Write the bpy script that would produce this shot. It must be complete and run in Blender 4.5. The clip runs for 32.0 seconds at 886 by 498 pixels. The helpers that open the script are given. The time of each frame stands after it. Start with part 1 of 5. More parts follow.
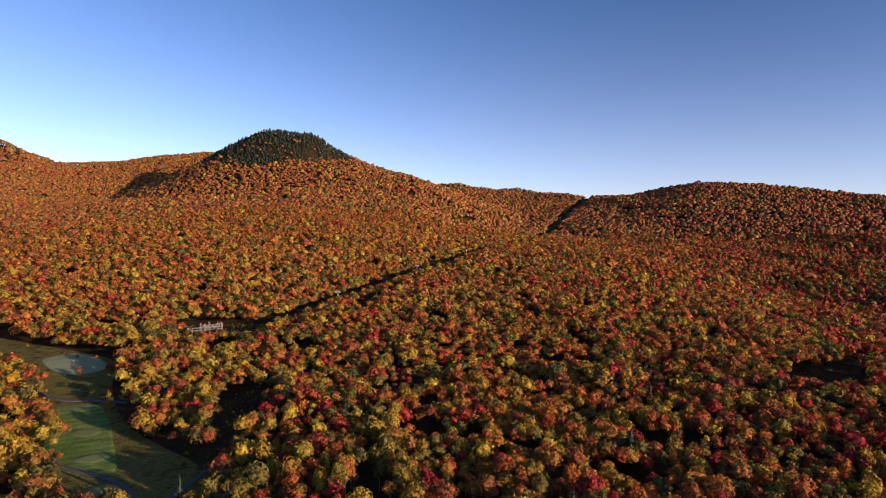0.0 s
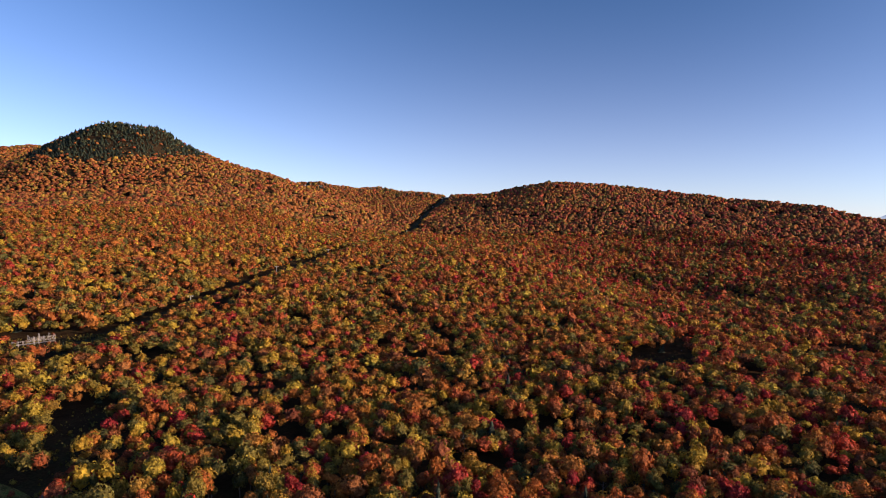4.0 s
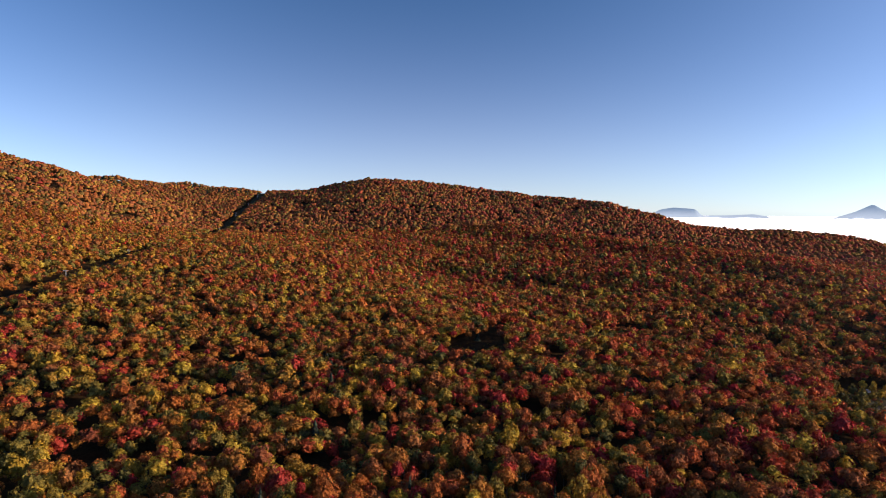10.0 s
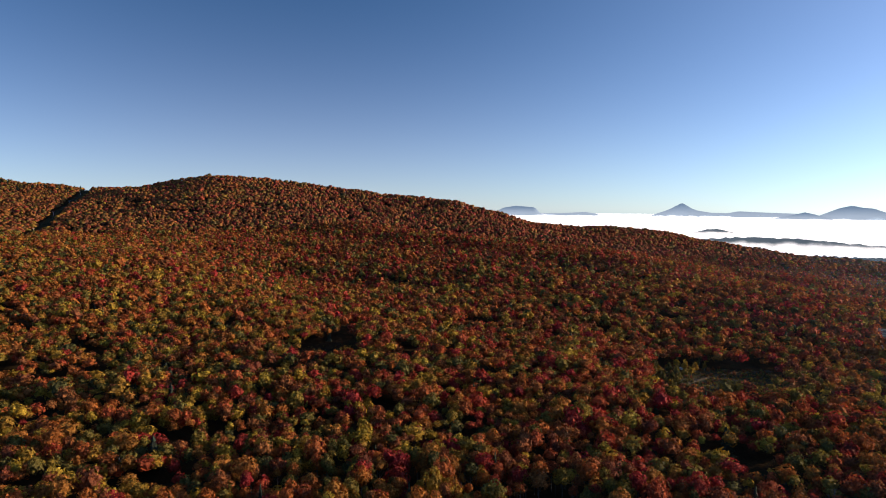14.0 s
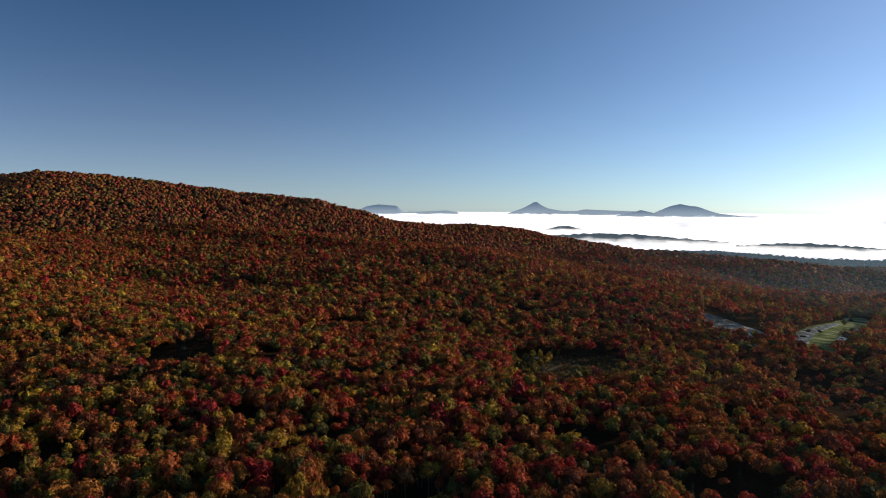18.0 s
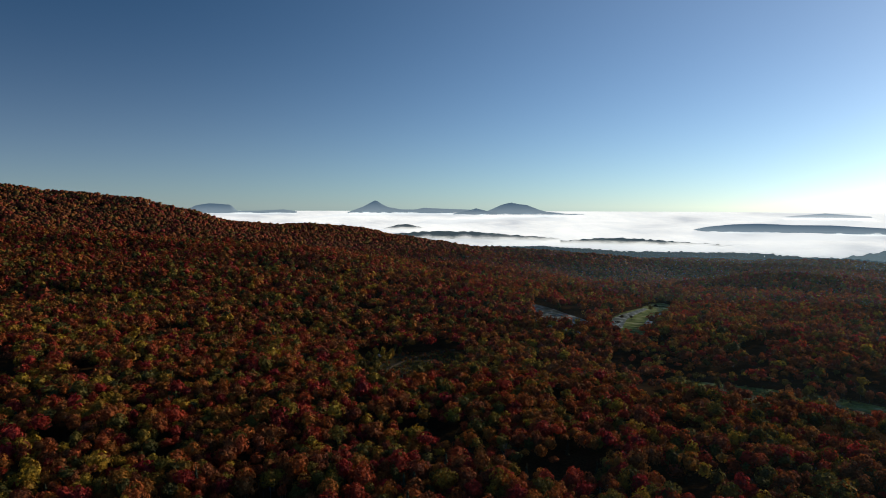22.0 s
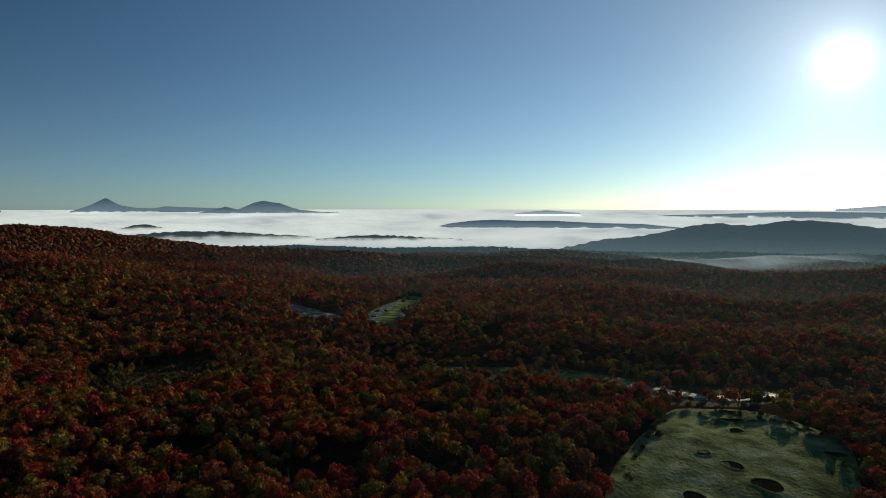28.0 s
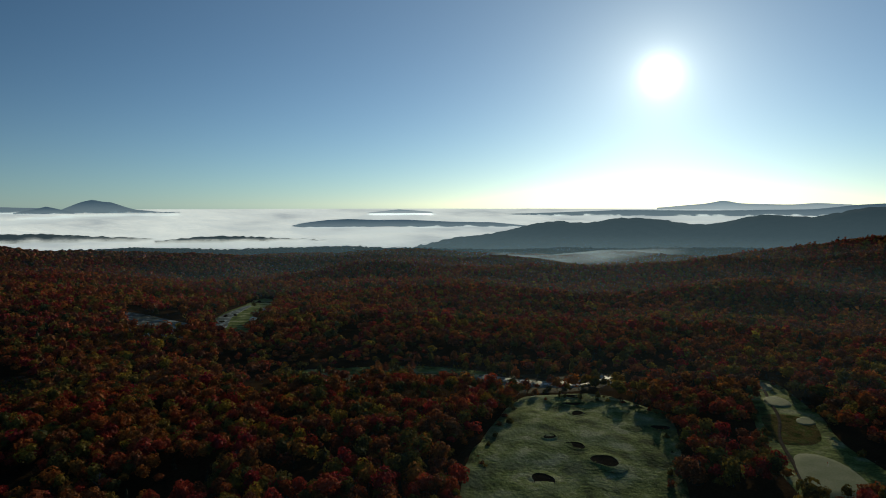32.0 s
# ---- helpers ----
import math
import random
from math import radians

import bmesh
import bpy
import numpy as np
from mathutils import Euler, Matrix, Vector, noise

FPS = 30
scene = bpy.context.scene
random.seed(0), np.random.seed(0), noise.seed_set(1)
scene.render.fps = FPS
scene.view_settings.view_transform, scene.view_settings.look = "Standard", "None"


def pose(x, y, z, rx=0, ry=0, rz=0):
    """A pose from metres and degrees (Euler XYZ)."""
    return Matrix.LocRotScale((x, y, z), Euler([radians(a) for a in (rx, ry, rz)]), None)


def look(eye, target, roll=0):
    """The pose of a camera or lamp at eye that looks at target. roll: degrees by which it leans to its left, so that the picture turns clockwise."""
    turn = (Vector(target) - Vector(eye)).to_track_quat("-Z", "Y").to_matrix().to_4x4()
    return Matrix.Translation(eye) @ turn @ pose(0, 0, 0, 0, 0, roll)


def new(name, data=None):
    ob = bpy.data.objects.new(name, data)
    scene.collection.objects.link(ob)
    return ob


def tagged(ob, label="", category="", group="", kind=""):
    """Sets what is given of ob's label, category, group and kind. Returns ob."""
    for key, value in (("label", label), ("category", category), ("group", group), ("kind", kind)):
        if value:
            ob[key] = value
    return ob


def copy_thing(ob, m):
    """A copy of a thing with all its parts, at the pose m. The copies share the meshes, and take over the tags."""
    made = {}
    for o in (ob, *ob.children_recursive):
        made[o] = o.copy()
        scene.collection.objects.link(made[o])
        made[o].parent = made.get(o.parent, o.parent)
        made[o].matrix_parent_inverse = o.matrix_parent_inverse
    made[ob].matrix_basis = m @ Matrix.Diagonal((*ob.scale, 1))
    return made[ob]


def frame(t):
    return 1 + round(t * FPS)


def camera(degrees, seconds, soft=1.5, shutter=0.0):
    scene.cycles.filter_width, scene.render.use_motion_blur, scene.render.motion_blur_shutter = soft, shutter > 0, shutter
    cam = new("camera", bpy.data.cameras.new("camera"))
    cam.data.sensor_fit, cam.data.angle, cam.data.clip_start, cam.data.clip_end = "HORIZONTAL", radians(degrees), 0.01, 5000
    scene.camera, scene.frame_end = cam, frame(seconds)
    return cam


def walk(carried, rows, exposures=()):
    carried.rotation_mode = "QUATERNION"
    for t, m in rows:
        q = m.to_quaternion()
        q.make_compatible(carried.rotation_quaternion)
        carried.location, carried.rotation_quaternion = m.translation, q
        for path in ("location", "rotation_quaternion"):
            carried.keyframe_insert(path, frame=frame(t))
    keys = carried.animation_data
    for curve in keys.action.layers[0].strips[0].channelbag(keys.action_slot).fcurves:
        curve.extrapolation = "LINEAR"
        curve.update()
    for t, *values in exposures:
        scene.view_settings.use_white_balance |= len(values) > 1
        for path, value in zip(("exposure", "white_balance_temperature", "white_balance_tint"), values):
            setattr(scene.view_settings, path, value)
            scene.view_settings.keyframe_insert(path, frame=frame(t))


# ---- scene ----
cam = camera(69.75, 32.0, soft=1.0)
# seconds, yaw, pitch, roll of the hovering drone
TURN = [
    (0, -0.00, -3.48, -0.77), (0.5, -2.18, -3.45, -0.76), (1, -3.98, -3.43, -0.74), (1.5, -5.58, -3.42, -0.72), (2, -7.07, -3.42, -0.70),
    (2.5, -8.44, -3.42, -0.68), (4.5, -13.79, -3.46, -0.58), (5, -15.26, -3.47, -0.56), (5.5, -16.70, -3.49, -0.55), (6, -18.22, -3.50, -0.53),
    (6.5, -19.75, -3.52, -0.51), (7, -21.33, -3.54, -0.50), (7.5, -22.84, -3.55, -0.49), (8, -24.06, -3.57, -0.47), (8.5, -25.16, -3.58, -0.46),
    (9, -26.12, -3.59, -0.46), (9.5, -27.14, -3.61, -0.45), (10, -28.48, -3.62, -0.44), (10.5, -30.06, -3.63, -0.43), (11, -31.79, -3.64, -0.43),
    (11.5, -33.55, -3.65, -0.42), (12, -35.44, -3.65, -0.41), (12.5, -37.26, -3.66, -0.41), (13, -38.95, -3.67, -0.40), (13.5, -40.50, -3.67, -0.39),
    (15.5, -45.88, -3.70, -0.35), (16, -47.39, -3.70, -0.33), (16.5, -49.01, -3.71, -0.32), (17, -50.74, -3.71, -0.30), (17.5, -52.50, -3.72, -0.29),
    (18, -54.20, -3.73, -0.27), (18.5, -55.72, -3.74, -0.25), (19, -57.21, -3.74, -0.23), (19.5, -58.99, -3.75, -0.22), (20, -60.79, -3.76, -0.20),
    (20.5, -62.63, -3.77, -0.18), (21, -64.56, -3.78, -0.16), (21.5, -66.50, -3.79, -0.14), (22, -68.52, -3.80, -0.13), (22.5, -70.70, -3.81, -0.11),
    (23, -72.88, -3.83, -0.10), (23.5, -75.01, -3.84, -0.08), (24, -76.95, -3.85, -0.07), (24.5, -78.75, -3.86, -0.06), (25, -80.61, -3.87, -0.05),
    (25.5, -82.38, -3.89, -0.04), (27.5, -88.75, -3.93, -0.03), (28, -90.35, -3.94, -0.02), (28.5, -91.96, -3.95, -0.02), (29, -93.47, -3.96, -0.02),
    (29.5, -95.00, -3.97, -0.01), (30, -96.53, -3.98, -0.01), (30.5, -98.18, -3.99, 0.00), (31, -99.88, -4.00, 0.02), (31.5, -101.53, -4.01, 0.04),
    (32, -103.44, -4.02, 0.07),
]
EXPOSURES = [(0, 0.5, 6880, 30), (6, 0.55, 6850, 27), (10, 0.48, 6850, 23), (13, 0.29, 6800, 20), (19, -0.42, 6600, 11), (22, -0.75, 6580, 6), (25, -1.05, 6520, 0), (28, -1.28, 6500, -3), (32, -1.35, 6500, -4)]
walk(cam, [(t, pose(0, 0, 125, 90 + p, r, a)) for t, a, p, r in TURN], EXPOSURES)

# ---- sky and sun: a low morning sun to the south-east ----
SUN_AZ, SUN_EL = -122.1, 10.7
HAZE = (2.2, 1.75, 1.8)
SIDE_AIR, SUN_AIR = (0.53, 1.02, 1.17), (0.97, 1.07, 1.10)
to_sun = Vector((-math.sin(radians(SUN_AZ)) * math.cos(radians(SUN_EL)), math.cos(radians(SUN_AZ)) * math.cos(radians(SUN_EL)), math.sin(radians(SUN_EL))))


def build_sky():
    world = bpy.data.worlds.new("morning_sky")
    scene.world = world
    world.use_nodes = True
    n, l = world.node_tree.nodes, world.node_tree.links
    n.clear()
    sky = n.new("ShaderNodeTexSky")
    sky.sky_type, sky.sun_disc = "NISHITA", False
    sky.sun_elevation, sky.sun_rotation = radians(SUN_EL), radians(-SUN_AZ)
    sky.altitude, sky.air_density, sky.dust_density, sky.ozone_density = 400, 0.7, 0.2, 3.5
    back = n.new("ShaderNodeBackground")
    back.inputs["Strength"].default_value = 0.15
    # bright haze round the sun
    where = n.new("ShaderNodeTexCoord")
    dot = n.new("ShaderNodeVectorMath")
    dot.operation = "DOT_PRODUCT"
    dot.inputs[1].default_value = to_sun
    l.new(where.outputs["Generated"], dot.inputs[0])
    total = None
    for power, gain in ((3000, 14.0), (700, 3.4), (200, 2.6), (60, 0.85), (9, 0.30), (4, 0.45), (2, 0.75)):
        top = n.new("ShaderNodeMath")
        top.operation = "MAXIMUM"
        top.inputs[1].default_value = 0
        l.new(dot.outputs["Value"], top.inputs[0])
        up = n.new("ShaderNodeMath")
        up.operation = "POWER"
        up.inputs[1].default_value = power
        l.new(top.outputs[0], up.inputs[0])
        mul = n.new("ShaderNodeMath")
        mul.operation = "MULTIPLY_ADD"
        mul.inputs[1].default_value = gain
        l.new(up.outputs[0], mul.inputs[0])
        if total:
            l.new(total.outputs[0], mul.inputs[2])
        else:
            mul.inputs[2].default_value = 0
        total = mul
    glow = n.new("ShaderNodeMix")
    glow.data_type, glow.blend_type = "RGBA", "ADD"
    glow.inputs["Factor"].default_value = 1
    tint = n.new("ShaderNodeVectorMath")
    tint.operation = "SCALE"
    tint.inputs[0].default_value = (1.06, 1.0, 0.92)
    l.new(total.outputs[0], tint.inputs["Scale"])
    # pale haze low over the horizon
    part_z = n.new("ShaderNodeSeparateXYZ")
    l.new(where.outputs["Generated"], part_z.inputs[0])
    level = n.new("ShaderNodeMath")
    level.operation = "ABSOLUTE"
    l.new(part_z.outputs["Z"], level.inputs[0])
    inv = n.new("ShaderNodeMath")
    inv.operation = "SUBTRACT"
    inv.inputs[0].default_value = 1
    l.new(level.outputs[0], inv.inputs[1])
    band = n.new("ShaderNodeMath")
    band.operation = "POWER"
    band.inputs[1].default_value = 8
    l.new(inv.outputs[0], band.inputs[0])
    haze = n.new("ShaderNodeVectorMath")
    haze.operation = "SCALE"
    haze.inputs[0].default_value = HAZE
    l.new(band.outputs[0], haze.inputs["Scale"])
    low = n.new("ShaderNodeMix")
    low.data_type, low.blend_type = "RGBA", "ADD"
    low.inputs["Factor"].default_value = 1
    # clear morning air: the sky is deepest a quarter-turn from the sun
    square = n.new("ShaderNodeMath")
    square.operation = "MULTIPLY"
    l.new(dot.outputs["Value"], square.inputs[0])
    l.new(dot.outputs["Value"], square.inputs[1])
    deep = n.new("ShaderNodeMath")
    deep.operation = "MULTIPLY_ADD"
    deep.inputs[1].default_value, deep.inputs[2].default_value = 0.50, 0.56
    l.new(square.outputs[0], deep.inputs[0])
    away = n.new("ShaderNodeMath")
    away.operation = "MULTIPLY_ADD"
    away.inputs[1].default_value = 0.07
    l.new(dot.outputs["Value"], away.inputs[0])
    l.new(deep.outputs[0], away.inputs[2])
    deep = away
    deepened = n.new("ShaderNodeVectorMath")
    deepened.operation = "SCALE"
    l.new(sky.outputs[0], deepened.inputs[0])
    l.new(deep.outputs[0], deepened.inputs["Scale"])
    clear = n.new("ShaderNodeVectorMath")
    clear.operation = "MULTIPLY"
    hue = n.new("ShaderNodeMix")
    hue.data_type = "RGBA"
    hue.inputs["A"].default_value, hue.inputs["B"].default_value = (*SIDE_AIR, 1), (*SUN_AIR, 1)
    l.new(square.outputs[0], hue.inputs["Factor"])
    l.new(hue.outputs["Result"], clear.inputs[1])
    l.new(deepened.outputs[0], clear.inputs[0])
    l.new(clear.outputs[0], low.inputs["A"])
    l.new(haze.outputs[0], low.inputs["B"])
    l.new(low.outputs["Result"], glow.inputs["A"])
    l.new(tint.outputs[0], glow.inputs["B"])
    l.new(glow.outputs["Result"], back.inputs["Color"])
    out = n.new("ShaderNodeOutputWorld")
    l.new(back.outputs[0], out.inputs["Surface"])


build_sky()
sun = new("sun", bpy.data.lights.new("sun", "SUN"))
sun.data.energy, sun.data.angle, sun.data.color = 5.0, radians(0.5), (1.0, 0.80, 0.56)
sun.matrix_world = look(to_sun * 1000, (0, 0, 0))

# ---- materials ----
def material(name):
    m = bpy.data.materials.new(name)
    m.use_nodes = True
    n = m.node_tree.nodes
    n.clear()
    return m, n, m.node_tree.links


def ramp_node(n, stops):
    ramp = n.new("ShaderNodeValToRGB")
    el = ramp.color_ramp.elements
    while len(el) < len(stops):
        el.new(0.5)
    for e, (p, c) in zip(el, stops):
        e.position, e.color = p, (*c, 1)
    return ramp


def foliage(name, stops, through_leaf=0.27, spread=(0.76, 1.20)):
    """Leaves: the hue varies from tree to tree, the value from spray to spray."""
    m, n, l = material(name)
    att = n.new("ShaderNodeAttribute")
    att.attribute_name = "tint"
    info = n.new("ShaderNodeObjectInfo")
    add = n.new("ShaderNodeMath")
    l.new(att.outputs["Fac"], add.inputs[0])
    l.new(info.outputs["Random"], add.inputs[1])
    fract = n.new("ShaderNodeMath")
    fract.operation = "FRACT"
    l.new(add.outputs[0], fract.inputs[0])
    geo = n.new("ShaderNodeNewGeometry")
    hue = n.new("ShaderNodeMath")
    hue.operation = "MULTIPLY_ADD"
    hue.inputs[1].default_value, hue.inputs[2].default_value = 0.12, -0.06
    l.new(geo.outputs["Random Per Island"], hue.inputs[0])
    both = n.new("ShaderNodeMath")
    l.new(fract.outputs[0], both.inputs[0])
    l.new(hue.outputs[0], both.inputs[1])
    ramp = ramp_node(n, stops)
    l.new(both.outputs[0], ramp.inputs[0])
    val = n.new("ShaderNodeMapRange")
    val.inputs["To Min"].default_value, val.inputs["To Max"].default_value = spread
    l.new(geo.outputs["Random Per Island"], val.inputs["Value"])
    scale = n.new("ShaderNodeVectorMath")
    scale.operation = "SCALE"
    l.new(ramp.outputs["Color"], scale.inputs[0])
    # light and dark leaf clumps within the crown
    pos = n.new("ShaderNodeNewGeometry")
    noi = n.new("ShaderNodeTexNoise")
    noi.inputs["Scale"].default_value, noi.inputs["Detail"].default_value, noi.inputs["Roughness"].default_value = 0.32, 5, 0.85
    l.new(pos.outputs["Position"], noi.inputs["Vector"])
    clump = n.new("ShaderNodeMapRange")
    clump.inputs["From Min"].default_value, clump.inputs["From Max"].default_value = 0.38, 0.62
    clump.inputs["To Min"].default_value, clump.inputs["To Max"].default_value = 0.45, 1.50
    l.new(noi.outputs["Fac"], clump.inputs["Value"])
    product = n.new("ShaderNodeMath")
    product.operation = "MULTIPLY"
    l.new(val.outputs["Result"], product.inputs[0])
    l.new(clump.outputs["Result"], product.inputs[1])
    l.new(product.outputs[0], scale.inputs["Scale"])
    relief = n.new("ShaderNodeBump")
    relief.inputs["Strength"].default_value, relief.inputs["Distance"].default_value = 1.0, 0.9
    l.new(noi.outputs["Fac"], relief.inputs["Height"])
    dif, tra, mix = n.new("ShaderNodeBsdfDiffuse"), n.new("ShaderNodeBsdfTranslucent"), n.new("ShaderNodeMixShader")
    mix.inputs[0].default_value = through_leaf
    for b in (dif, tra):
        l.new(scale.outputs[0], b.inputs["Color"])
        l.new(relief.outputs[0], b.inputs["Normal"])
    l.new(dif.outputs[0], mix.inputs[1])
    l.new(tra.outputs[0], mix.inputs[2])
    # the waxy sheen of leaves
    sheen, waxy = n.new("ShaderNodeBsdfGlossy"), n.new("ShaderNodeMixShader")
    sheen.inputs["Roughness"].default_value = 0.6
    waxy.inputs[0].default_value = 0.018
    l.new(relief.outputs[0], sheen.inputs["Normal"])
    l.new(mix.outputs[0], waxy.inputs[1])
    l.new(sheen.outputs[0], waxy.inputs[2])
    mix = waxy
    out = n.new("ShaderNodeOutputMaterial")
    l.new(mix.outputs[0], out.inputs["Surface"])
    return m


def surface(name, stops, size, detail=6, fine=0.0, bump=0.3, bump_size=2.0, rough=0.9, glow=0.0, glow_colour=(1, 1, 1), stretch=(1, 1, 1), specular=0.0, glow_noise=False, foot=None, sunk=None):
    """A rough natural surface: colours spread by noise of the given size in metres, with relief."""
    m, n, l = material(name)
    pos = n.new("ShaderNodeNewGeometry")
    mp = n.new("ShaderNodeMapping")
    mp.inputs["Scale"].default_value = stretch
    l.new(pos.outputs["Position"], mp.inputs["Vector"])
    noi = n.new("ShaderNodeTexNoise")
    noi.inputs["Scale"].default_value, noi.inputs["Detail"].default_value = 1 / size, detail
    l.new(mp.outputs[0], noi.inputs["Vector"])
    ramp = ramp_node(n, stops)
    l.new(noi.outputs["Fac"], ramp.inputs[0])
    colour = ramp.outputs["Color"]
    if fine:
        noi3 = n.new("ShaderNodeTexNoise")
        noi3.inputs["Scale"].default_value, noi3.inputs["Detail"].default_value = 12 / size, 4
        l.new(mp.outputs[0], noi3.inputs["Vector"])
        rng = n.new("ShaderNodeMapRange")
        rng.inputs["From Min"].default_value, rng.inputs["From Max"].default_value = 0.3, 0.7
        rng.inputs["To Min"].default_value, rng.inputs["To Max"].default_value = 1 - fine, 1 + fine
        l.new(noi3.outputs["Fac"], rng.inputs["Value"])
        sc = n.new("ShaderNodeVectorMath")
        sc.operation = "SCALE"
        l.new(colour, sc.inputs[0])
        l.new(rng.outputs["Result"], sc.inputs["Scale"])
        colour = sc.outputs[0]
    bsdf = n.new("ShaderNodeBsdfPrincipled")
    bsdf.inputs["Roughness"].default_value = rough
    bsdf.inputs["Specular IOR Level"].default_value = specular
    l.new(colour, bsdf.inputs["Base Color"])
    # emission puts fog brightness and distance haze into the surface itself
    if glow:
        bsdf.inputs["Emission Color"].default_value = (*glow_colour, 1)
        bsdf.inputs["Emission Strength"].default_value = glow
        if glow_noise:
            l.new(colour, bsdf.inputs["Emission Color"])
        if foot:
            # paler glow towards the foot paints in the mist it stands in
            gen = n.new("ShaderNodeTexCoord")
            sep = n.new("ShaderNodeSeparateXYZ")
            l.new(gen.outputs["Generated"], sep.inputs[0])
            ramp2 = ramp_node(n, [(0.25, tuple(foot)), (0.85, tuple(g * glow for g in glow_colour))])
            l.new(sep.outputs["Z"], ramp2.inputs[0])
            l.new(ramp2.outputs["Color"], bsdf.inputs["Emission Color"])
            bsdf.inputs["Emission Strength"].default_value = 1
    if bump:
        noi2 = n.new("ShaderNodeTexNoise")
        noi2.inputs["Scale"].default_value, noi2.inputs["Detail"].default_value = 1 / bump_size, 5
        l.new(mp.outputs[0], noi2.inputs["Vector"])
        bp = n.new("ShaderNodeBump")
        bp.inputs["Strength"].default_value, bp.inputs["Distance"].default_value = bump, bump_size * 0.3
        l.new(noi2.outputs["Fac"], bp.inputs["Height"])
        l.new(bp.outputs[0], bsdf.inputs["Normal"])
    out = n.new("ShaderNodeOutputMaterial")
    if sunk:
        # wisps of fog close over the hill's foot
        gen2 = n.new("ShaderNodeTexCoord")
        sep2 = n.new("ShaderNodeSeparateXYZ")
        l.new(gen2.outputs["Generated"], sep2.inputs[0])
        wisp = n.new("ShaderNodeTexNoise")
        wisp.inputs["Scale"].default_value, wisp.inputs["Detail"].default_value = 1 / 90, 5
        l.new(pos.outputs["Position"], wisp.inputs["Vector"])
        mad = n.new("ShaderNodeMath")
        mad.operation = "MULTIPLY_ADD"
        mad.inputs[1].default_value = 0.9
        l.new(wisp.outputs["Fac"], mad.inputs[0])
        l.new(sep2.outputs["Z"], mad.inputs[2])
        solid = n.new("ShaderNodeMapRange")
        solid.inputs["From Min"].default_value, solid.inputs["From Max"].default_value = sunk
        l.new(mad.outputs[0], solid.inputs["Value"])
        clear, mix = n.new("ShaderNodeBsdfTransparent"), n.new("ShaderNodeMixShader")
        l.new(solid.outputs["Result"], mix.inputs[0])
        l.new(clear.outputs[0], mix.inputs[1])
        l.new(bsdf.outputs[0], mix.inputs[2])
        l.new(mix.outputs[0], out.inputs["Surface"])
    else:
        l.new(bsdf.outputs[0], out.inputs["Surface"])
    return m


LEAF_HUES = {
    "red": ("red_maple_leaves", [(0, (0.32, 0.024, 0.026)), (0.5, (0.40, 0.050, 0.024)), (1, (0.43, 0.100, 0.028))]),
    "orange": ("orange_maple_leaves", [(0, (0.36, 0.080, 0.022)), (0.5, (0.42, 0.130, 0.022)), (1, (0.40, 0.175, 0.028))]),
    "yellow": ("yellow_birch_leaves", [(0, (0.33, 0.175, 0.024)), (0.6, (0.41, 0.255, 0.022)), (1, (0.42, 0.300, 0.034))]),
    "olive": ("turning_green_leaves", [(0, (0.085, 0.085, 0.022)), (0.5, (0.180, 0.140, 0.024)), (1, (0.290, 0.195, 0.026))]),
    "rust": ("rust_brown_leaves", [(0, (0.220, 0.056, 0.024)), (0.5, (0.280, 0.090, 0.026)), (1, (0.310, 0.120, 0.030))]),
    "conifer": ("dark_conifer_needles", [(0, (0.030, 0.046, 0.028)), (0.6, (0.045, 0.060, 0.032)), (1, (0.070, 0.078, 0.036))]),
}
LEAVES = {k: foliage(*v) for k, v in LEAF_HUES.items()}
# distance's dulling is put into the colour: hues drawn 30% to one brown
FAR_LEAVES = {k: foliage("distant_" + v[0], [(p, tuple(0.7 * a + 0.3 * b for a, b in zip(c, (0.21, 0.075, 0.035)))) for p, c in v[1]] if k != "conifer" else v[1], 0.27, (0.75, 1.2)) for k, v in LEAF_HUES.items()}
BARK = surface("grey_bark", [(0.3, (0.10, 0.085, 0.07)), (0.7, (0.28, 0.25, 0.22))], 0.6, bump_size=0.2)
LITTER = surface("leaf_litter_soil", [(0.3, (0.030, 0.020, 0.012)), (0.55, (0.055, 0.034, 0.017)), (0.75, (0.040, 0.038, 0.017))], 14, fine=0.3, bump_size=3)
TURF = surface("mown_turf", [(0.36, (0.050, 0.075, 0.020)), (0.47, (0.140, 0.190, 0.045)), (0.55, (0.210, 0.255, 0.075)), (0.66, (0.360, 0.375, 0.190))], 13, detail=10, fine=0.4, bump=1.0, bump_size=2.6, stretch=(1, 0.75, 1), rough=0.95, specular=0.03)
GREEN = surface("pale_green_turf", [(0.3, (0.180, 0.225, 0.105)), (0.7, (0.270, 0.300, 0.165))], 9, fine=0.15, bump=0.2, bump_size=0.6, rough=0.85, specular=0.08)
ROUGH = surface("dry_rough_grass", [(0.34, (0.050, 0.064, 0.018)), (0.5, (0.150, 0.112, 0.038)), (0.62, (0.095, 0.120, 0.030)), (0.7, (0.190, 0.155, 0.060))], 7, detail=9, fine=0.6, bump=1.0, bump_size=1.6, specular=0.0)
FROST = surface("frosted_grass", [(0.38, (0.03, 0.055, 0.030)), (0.52, (0.08, 0.105, 0.075)), (0.66, (0.38, 0.42, 0.37))], 7, fine=0.4, bump=0.5, bump_size=1.0, rough=0.6, specular=0.3)


